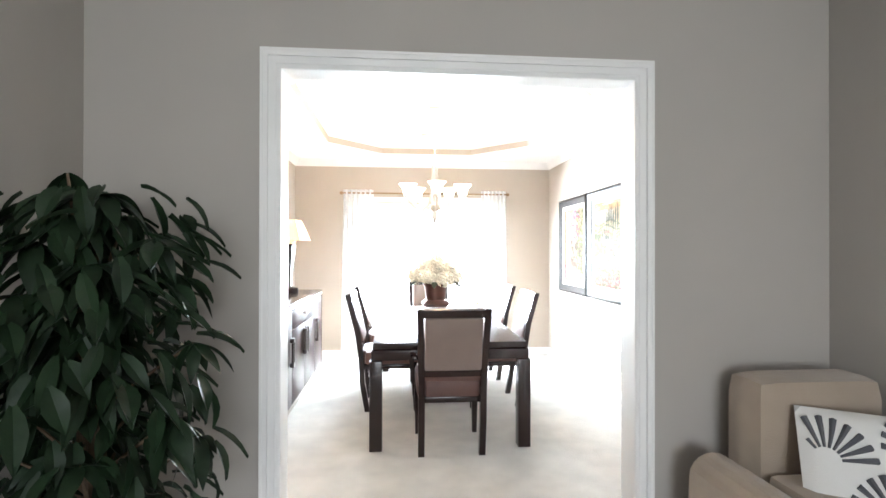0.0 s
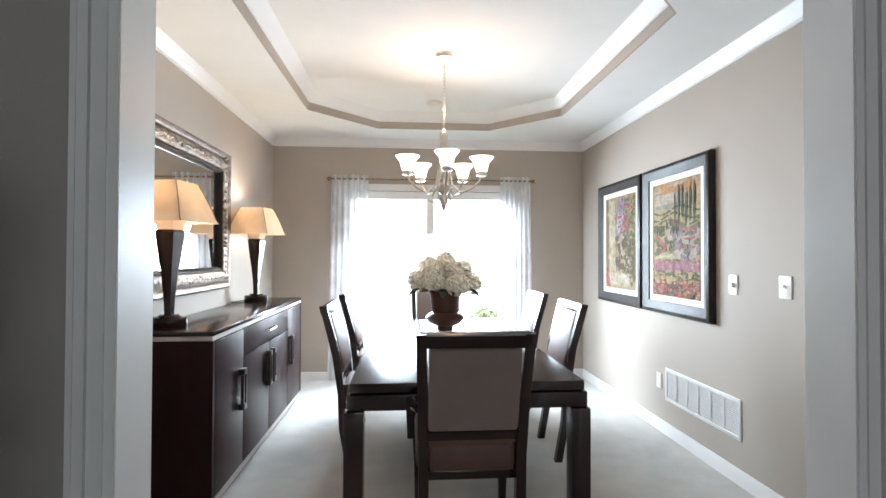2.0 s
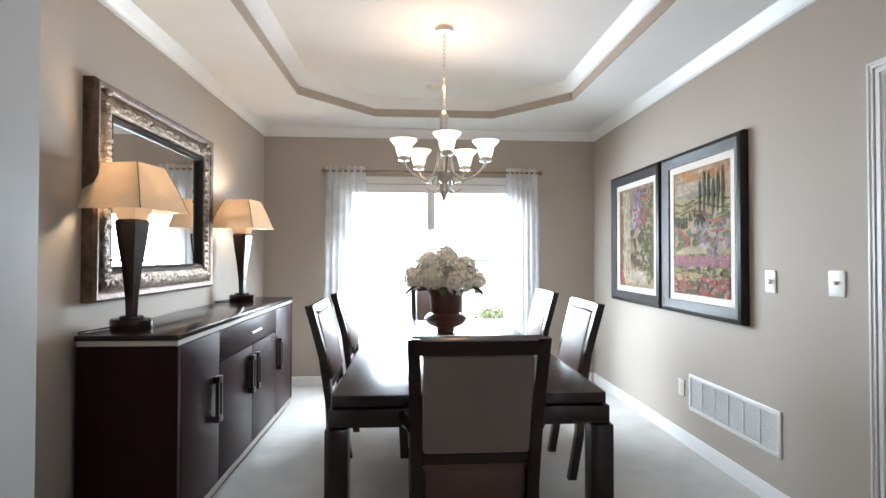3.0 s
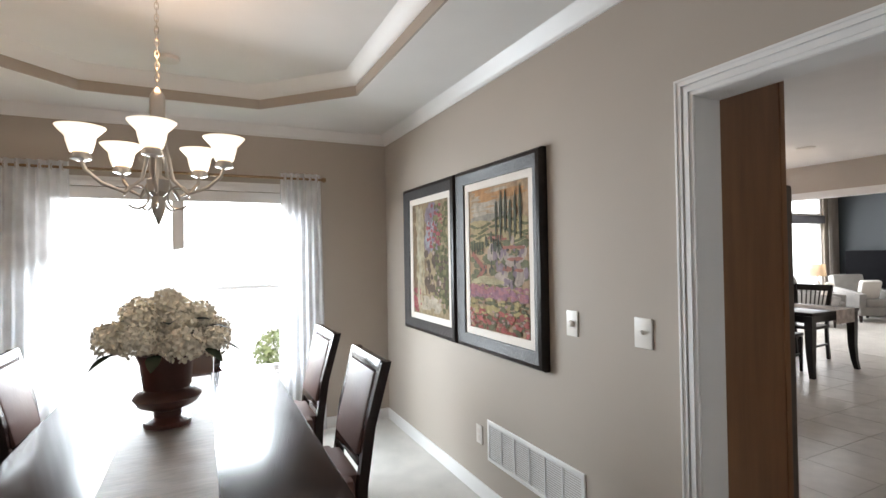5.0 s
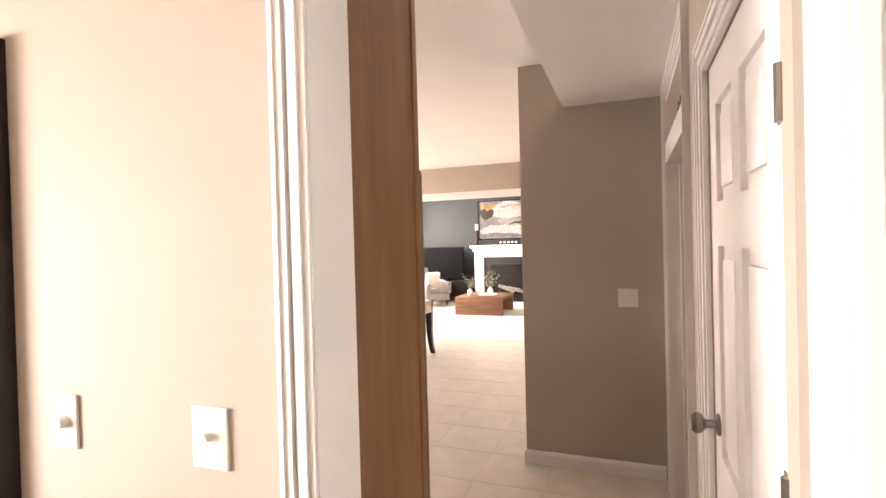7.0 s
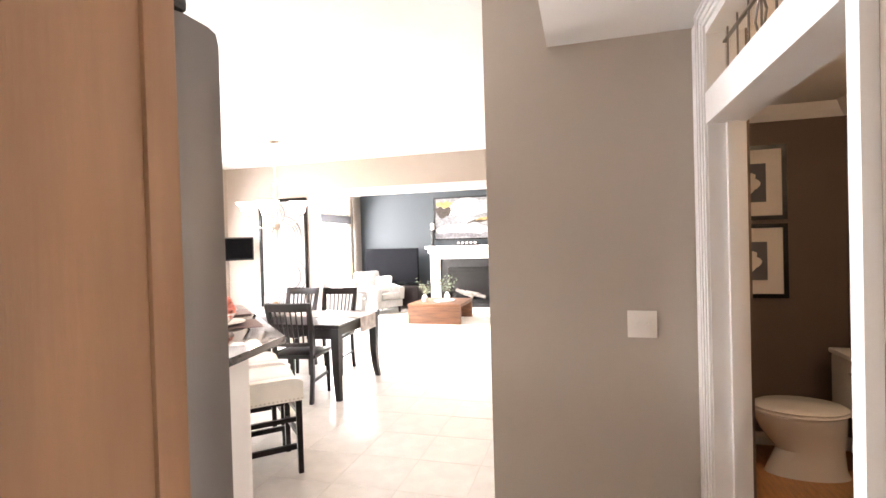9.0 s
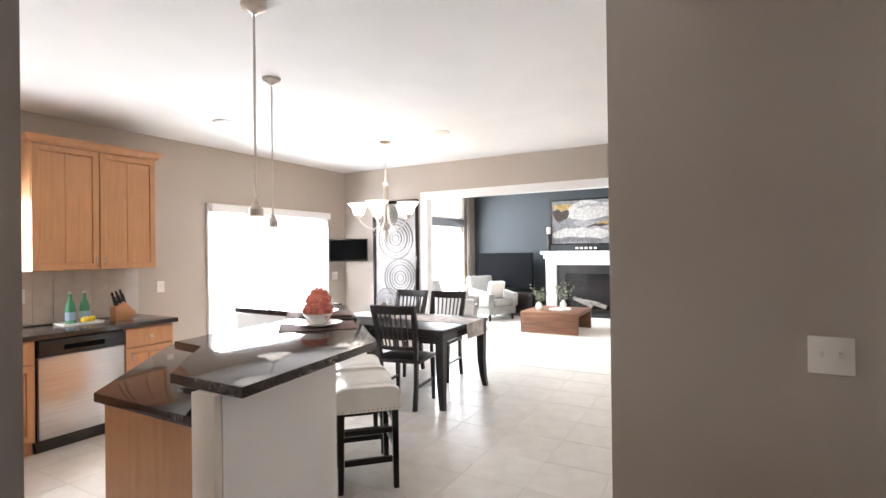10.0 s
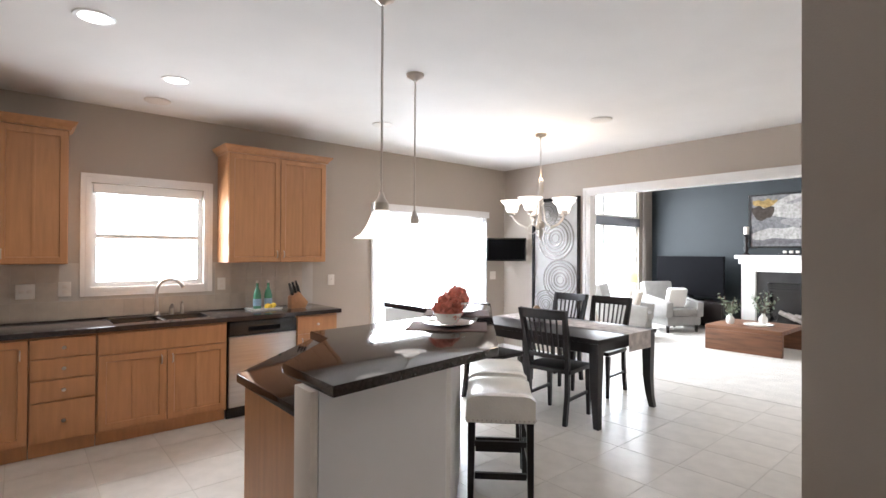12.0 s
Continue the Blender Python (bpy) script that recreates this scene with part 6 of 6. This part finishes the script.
def sprig(x, y, z, label, seed, h=0.3):
    v = thing("vase", label, "vase", pose(x, y, z))
    part("body", lathe(bmesh.new(), [(0.04, 0), (0.06, 0.03), (0.06, 0.09), (0.025, 0.14), (0.03, 0.16)]), CERAMIC, v)
    r = random.Random(seed)
    bm, bl = bmesh.new(), bmesh.new()
    for k in range(9):
        a, t_ = r.uniform(0, 6.3), r.uniform(0.05, 0.2)
        tip = Vector((t_ * math.cos(a), t_ * math.sin(a), 0.16 + h * r.uniform(0.5, 1)))
        tube(bm, [(0, 0, 0.1), tip * 0.6 + Vector((0, 0, 0.05)), tip], 0.003, 5)
        for j in range(12):
            c_ = tip * (0.45 + 0.55 * j / 11) + Vector((r.uniform(-1, 1), r.uniform(-1, 1), r.uniform(-1, 1))) * 0.03
            d1, d2 = Vector((r.uniform(-1, 1), r.uniform(-1, 1), r.uniform(-1, 1))) * 0.022, Vector((r.uniform(-1, 1), r.uniform(-1, 1), r.uniform(-1, 1))) * 0.022
            bl.faces.new([bl.verts.new(c_ + p) for p in (d1, d2, -d1, -d2)])
    part("stems", bm, BARK, v)
    tagged(part("leaves", bl, SAGE, v), kind="stuff")


sprig(11.55, 5.85, 0.386, "white vase with grey green sprigs", 1)
sprig(11.75, 5.45, 0.408, "white vase with loose sage sprigs", 2, 0.36)
sprig(13.42, 4.75, 0.5, "white planter with leafy sprigs beside the hearth", 3, 0.34)
solo("plant_stand", lathe(bmesh.new(), [(0.1, 0.004), (0.12, 0.03), (0.1, 0.48), (0.12, 0.498)], (13.42, 4.75, 0)), CERAMIC, "tall white pedestal beside the hearth", "plant stand")

fp = thing("fireplace", "white mantel fireplace with black slate surround", "fireplace")
part("left_pilaster", B(13.58, 13.748, 6.12, 6.36, 0.004, 1.30, 0.006), TRIM, fp)
part("right_pilaster", B(13.58, 13.748, 4.20, 4.44, 0.004, 1.30, 0.006), TRIM, fp)
part("frieze", B(13.58, 13.748, 4.442, 6.118, 1.16, 1.30, 0.004), TRIM, fp)
bm = B(13.54, 13.748, 4.16, 6.40, 1.302, 1.40, 0.01)
box(bm, 13.50, 13.748, 4.10, 6.46, 1.40, 1.47, 0.008)
part("mantel_shelf", bm, TRIM, fp)
bm = holed("x", 13.66, 13.72, 4.442, 6.118, 0.004, 1.158, [(4.75, 5.94, 0.1, 0.96)])
part("surround", bm, BRICKBLACK, fp, "black slate surround")
fb = part("firebox", holed("x", 13.725, 13.747, 4.5, 6.1, 0.004, 1.15), BLACK, fp)
bm = bmesh.new()
for z in (0.86, 0.89, 0.92):
    box(bm, 13.64, 13.655, 4.76, 5.93, z, z + 0.018)
box(bm, 13.635, 13.655, 4.75, 4.79, 0.1, 0.95), box(bm, 13.635, 13.655, 5.9, 5.94, 0.1, 0.95), box(bm, 13.635, 13.655, 4.79, 5.9, 0.80, 0.84), box(bm, 13.635, 13.655, 4.79, 5.9, 0.1, 0.2)
part("grille", bm, BLACK, fb, "black metal grille")
for k in range(4):
    part("log", tube(bmesh.new(), [(13.69, 5.05 + 0.15 * k, 0.24 + 0.06 * (k % 2)), (13.70, 5.4 + 0.12 * k, 0.33 + 0.03 * k)], 0.045, 8), ASH, fb, "grey ceramic log")
p = thing("abstract_painting", "wide abstract painting in white, black and gold", "picture", pose(13.75, 5.35, 2.12, 0, 0, 180))
part("frame", frame_ring(bmesh.new(), 1.86, 1.02, [(0, 0), (0, 0.04), (0.03, 0.04), (0.03, 0)]), BLACK, p)
cv = part("canvas", B(0.001, 0.02, -0.9, 0.9, -0.48, 0.48), paint("bluegrey", (0.32, 0.34, 0.38)), p)
def sweep(y0, y1, z, bow, thick, x):
    """A tapered brush sweep across the canvas."""
    bm = bmesh.new()
    top, low = [], []
    for k in range(17):
        u = k / 16
        zc = z + bow * math.sin(u * math.pi) + 0.012 * math.sin(u * 17 + z * 9)
        w = thick * math.sin(math.pi * min(1, 0.06 + 0.9 * u)) ** 0.6 * (1 + 0.2 * math.sin(u * 11 + z * 20))
        y = y0 + (y1 - y0) * u
        top.append(bm.verts.new((x, y, min(0.478, zc + w)))), low.append(bm.verts.new((x, y, max(-0.478, zc - w))))
    for k in range(16):
        bm.faces.new((low[k], low[k + 1], top[k + 1], top[k]))
    return bm


for i, (nm, col, y0, y1, z, bow, thick) in enumerate((
        ("chalk", (0.85, 0.84, 0.82), -0.75, 0.88, 0.2, 0.06, 0.2), ("chalk", (0, 0, 0), -0.88, 0.5, -0.28, 0.05, 0.12), ("mist", (0.55, 0.55, 0.58), -0.4, 0.88, -0.02, -0.06, 0.09),
        ("slate", (0.22, 0.23, 0.27), -0.88, 0.2, -0.42, 0.03, 0.05), ("ink", (0.02, 0.02, 0.025), -0.88, -0.5, 0.22, -0.08, 0.13), ("ink", (0, 0, 0), -0.1, 0.8, -0.12, 0.06, 0.035),
        ("gilt", (0.62, 0.42, 0.14), -0.86, -0.45, 0.37, -0.04, 0.07), ("gilt", (0, 0, 0), 0.1, 0.85, -0.06, 0.05, 0.03), ("chalk", (0, 0, 0), 0.1, 0.88, -0.33, 0.06, 0.08), ("mist", (0, 0, 0), -0.3, 0.4, 0.32, 0.05, 0.04))):
    part("brushwork", sweep(y0, y1, z, bow, thick, 0.0205 + 0.0006 * i), paint(nm, col), cv)
ch = thing("candlestick", "dark turned candlestick on the mantel", "candlestick", pose(13.6, 6.28, 1.471) @ Matrix.Scale(1.3, 4))
part("holder", lathe(bmesh.new(), [(0.05, 0), (0.05, 0.015), (0.02, 0.04), (0.035, 0.1), (0.018, 0.15), (0.035, 0.22), (0.02, 0.27), (0.045, 0.3)]), BLACKWOOD, ch)
part("candle", lathe(bmesh.new(), [(0.035, 0.301), (0.035, 0.42)]), LINEN, ch)
cd = thing("candle_tray", "black tray of small white candles on the mantel", "candles", pose(13.6, 5.45, 1.471))
part("tray", B(-0.05, 0.05, -0.3, 0.3, 0, 0.04, 0.008), BLACK, cd)
for k in range(5):
    part("candle", lathe(bmesh.new(), [(0.03, 0.041), (0.03, 0.085)], (0, -0.2 + 0.1 * k, 0), 12), LINEN, cd)

ts = thing("television", "large black flat television on a low stand", "television", pose(13.4, 7.28, 0.55, 0, 0, -96))
part("housing", B(-0.7, 0.7, 0, 0.05, 0.09, 0.89, 0.002), SCREEN, ts)
part("screen", B(-0.68, 0.68, -0.004, -0.001, 0.11, 0.87), SCREEN, ts)
part("foot", B(-0.25, 0.25, -0.12, 0.16, 0.0, 0.02, 0.004), BLACK, ts)
part("neck", B(-0.06, 0.06, 0.052, 0.08, 0.02, 0.3), BLACK, ts)
md = thing("media_stand", "black wooden media stand against the slate wall", "cabinet")
part("body", B(13.2, 13.7, 6.55, 8.1, 0.1, 0.55, 0.006), BLACKWOOD, md)
for y in (6.57, 7.085, 7.6):
    part("door", B(13.182, 13.198, y, y + 0.48, 0.12, 0.53, 0.003), BLACKWOOD, md)
for y in (6.6, 8.05):
    for x in (13.25, 13.65):
        part("foot", bar(bmesh.new(), (x, y, 0.004), (x, y, 0.1), 0.05, 0.05), BLACKWOOD, md)


def armchair(m):
    a = thing("armchair", "light grey upholstered armchair with dark feet", "armchair", m, "armchairs by the living room windows")
    part("base", B(-0.36, 0.36, -0.36, 0.38, 0.14, 0.32, 0.02), GREYFAB, a)
    part("seat_cushion", B(-0.25, 0.25, -0.2, 0.42, 0.325, 0.46, 0.04), GREYFAB, a)
    part("back", B(-0.32, 0.32, -0.09, 0.09, 0.0, 0.62, 0.05), GREYFAB, a, "", pose(0, -0.33, 0.32, 14))
    for sx in (-1, 1):
        part("arm", prism(bmesh.new(), [(-0.34, 0.3), (0.40, 0.3), (0.42, 0.58), (0.1, 0.62), (-0.34, 0.68)], sx * 0.33 - 0.075, sx * 0.33 + 0.075, 0.03), GREYFAB, a, "", Matrix(((0, 0, 1, 0), (1, 0, 0, 0), (0, 1, 0, 0), (0, 0, 0, 1))))
        for y in (-0.3, 0.32):
            part("foot", bar(bmesh.new(), (sx * 0.31, y, 0.004), (sx * 0.31, y, 0.14), 0.03, 0.03, 0.05, 0.05), ESPRESSO, a)
    return a


ac = armchair(pose(12.62, 7.28, 0, rz=152))
copy_thing(ac, pose(11.25, 7.45, 0, rz=198))
solo("throw_pillow", B(-0.2, 0.2, -0.06, 0.06, 0, 0.38, 0.055), PATTERN, "white pillow with grey leaf print on an armchair", "pillow", m=pose(12.55, 7.18, 0.47, -15, 0, 152))
solo("throw_pillow", B(-0.2, 0.2, -0.06, 0.06, 0, 0.38, 0.055), LINEN, "cream patterned pillow leaning on an armchair", "pillow", m=pose(11.25, 7.32, 0.47, -15, 0, 198))
sd = thing("side_table", "small dark side table between the armchairs", "table", pose(11.95, 7.75, 0))
part("top", lathe(bmesh.new(), [(0.25, 0.56), (0.26, 0.57), (0.26, 0.59)]), ESPRESSO, sd)
part("pedestal", lathe(bmesh.new(), [(0.2, 0.004), (0.2, 0.02), (0.03, 0.05), (0.03, 0.56)]), ESPRESSO, sd)
fl = thing("table_lamp", "table lamp with pale drum shade by the windows", "lamp", pose(11.95, 7.78, 0.59))
part("base", lathe(bmesh.new(), [(0.07, 0), (0.09, 0.08), (0.05, 0.2), (0.015, 0.25), (0.015, 0.36)]), CERAMIC, fl)
part("shade", shell(bmesh.new(), [(0.16, 0.33), (0.14, 0.58)]), MICA, fl)
bm = bmesh.new()
vs = [[bm.verts.new((13.36 + 0.34 * i / 40, 8.22 + 0.03 * math.sin(i * 0.95), z)) for i in range(41)] for z in (3.2, 1.6, 0.01)]
for a, b in zip(vs, vs[1:]):
    for i in range(40):
        bm.faces.new((a[i], a[i + 1], b[i + 1], b[i]))
bmesh.ops.solidify(bm, geom=bm.faces[:], thickness=0.003)
solo("drape", bm, DRAPE, "taupe drape hanging beside the living room window", "curtain")

# shrub behind the dining window
r_ = random.Random(9)
sh = thing("garden_shrub", "sunlit green shrub outside the dining window", "shrub", pose(1.45, 9.6, -0.28) @ Matrix.Scale(0.7, 4))
bm = bmesh.new()
for k in range(900):
    d_ = Vector((r_.gauss(0, 1), r_.gauss(0, 1), r_.gauss(0, 1))).normalized() * (0.35 + 0.3 * r_.random())
    c_ = Vector((d_.x * 0.9, d_.y * 0.9, 0.55 + d_.z * 0.75))
    if c_.z > 0.02:
        d1, d2 = [Vector((r_.uniform(-1, 1), r_.uniform(-1, 1), r_.uniform(-1, 1))) * 0.05 for _ in range(2)]
        bm.faces.new([bm.verts.new(c_ + q) for q in (d1, d2, -d1, -d2)])
tagged(part("foliage", bm, HEDGE, sh), kind="stuff")
part("stem", tube(bmesh.new(), [(0, 0, 0), (0.02, 0, 0.3), (0.1, 0.05, 0.7)], [0.03, 0.02, 0.008]), BARK, sh)

# ---- pieces of the floor and backsplash ----
floor = bpy.data.objects["floor_kitchen"]
T = 0.448
rnd = random.Random(2)
full = mesh_of("tile", box(bmesh.new(), -T / 2 + 0.0025, T / 2 - 0.0025, -T / 2 + 0.0025, T / 2 - 0.0025, -0.006, 0.0014, 0.0008), TILE, False)
for i in range(15):
    for j in range(14):
        x, y = 2.024 + T * (i + 0.5), 2.2 + T * (j + 0.5)
        if (x > 4.6 and y < 3.1) or y > 8.1:
            continue
        o = new("tile", full)
        o.parent = floor
        o.matrix_basis = pose(x, y, rnd.uniform(-0.0004, 0.0004), 0, 0, 90 * rnd.randrange(4))
splash = structure("wall_backsplash", holed("y", KN - 0.006, KN - 0.001, 2.16, 5.49, 0.914, 1.384, [(3.37, 4.42, 1.095, 1.384)]), GROUT, "tiled backsplash behind the kitchen counter", "backsplash")
S = 0.152
one = mesh_of("tile", box(bmesh.new(), -S / 2 + 0.0015, S / 2 - 0.0015, -0.006, 0, -S / 2 + 0.0015, S / 2 - 0.0015), SPLASH, False)
for i in range(22):
    for j in range(3):
        x, z = 2.245 + S * i, 0.992 + S * j
        if x > 5.42 or (3.30 < x < 4.49 and z > 1.05):
            continue
        o = new("tile", one)
        o.parent = splash
        o.matrix_basis = pose(x, KN - 0.006, z, 0, 90 * rnd.randrange(4), 0)
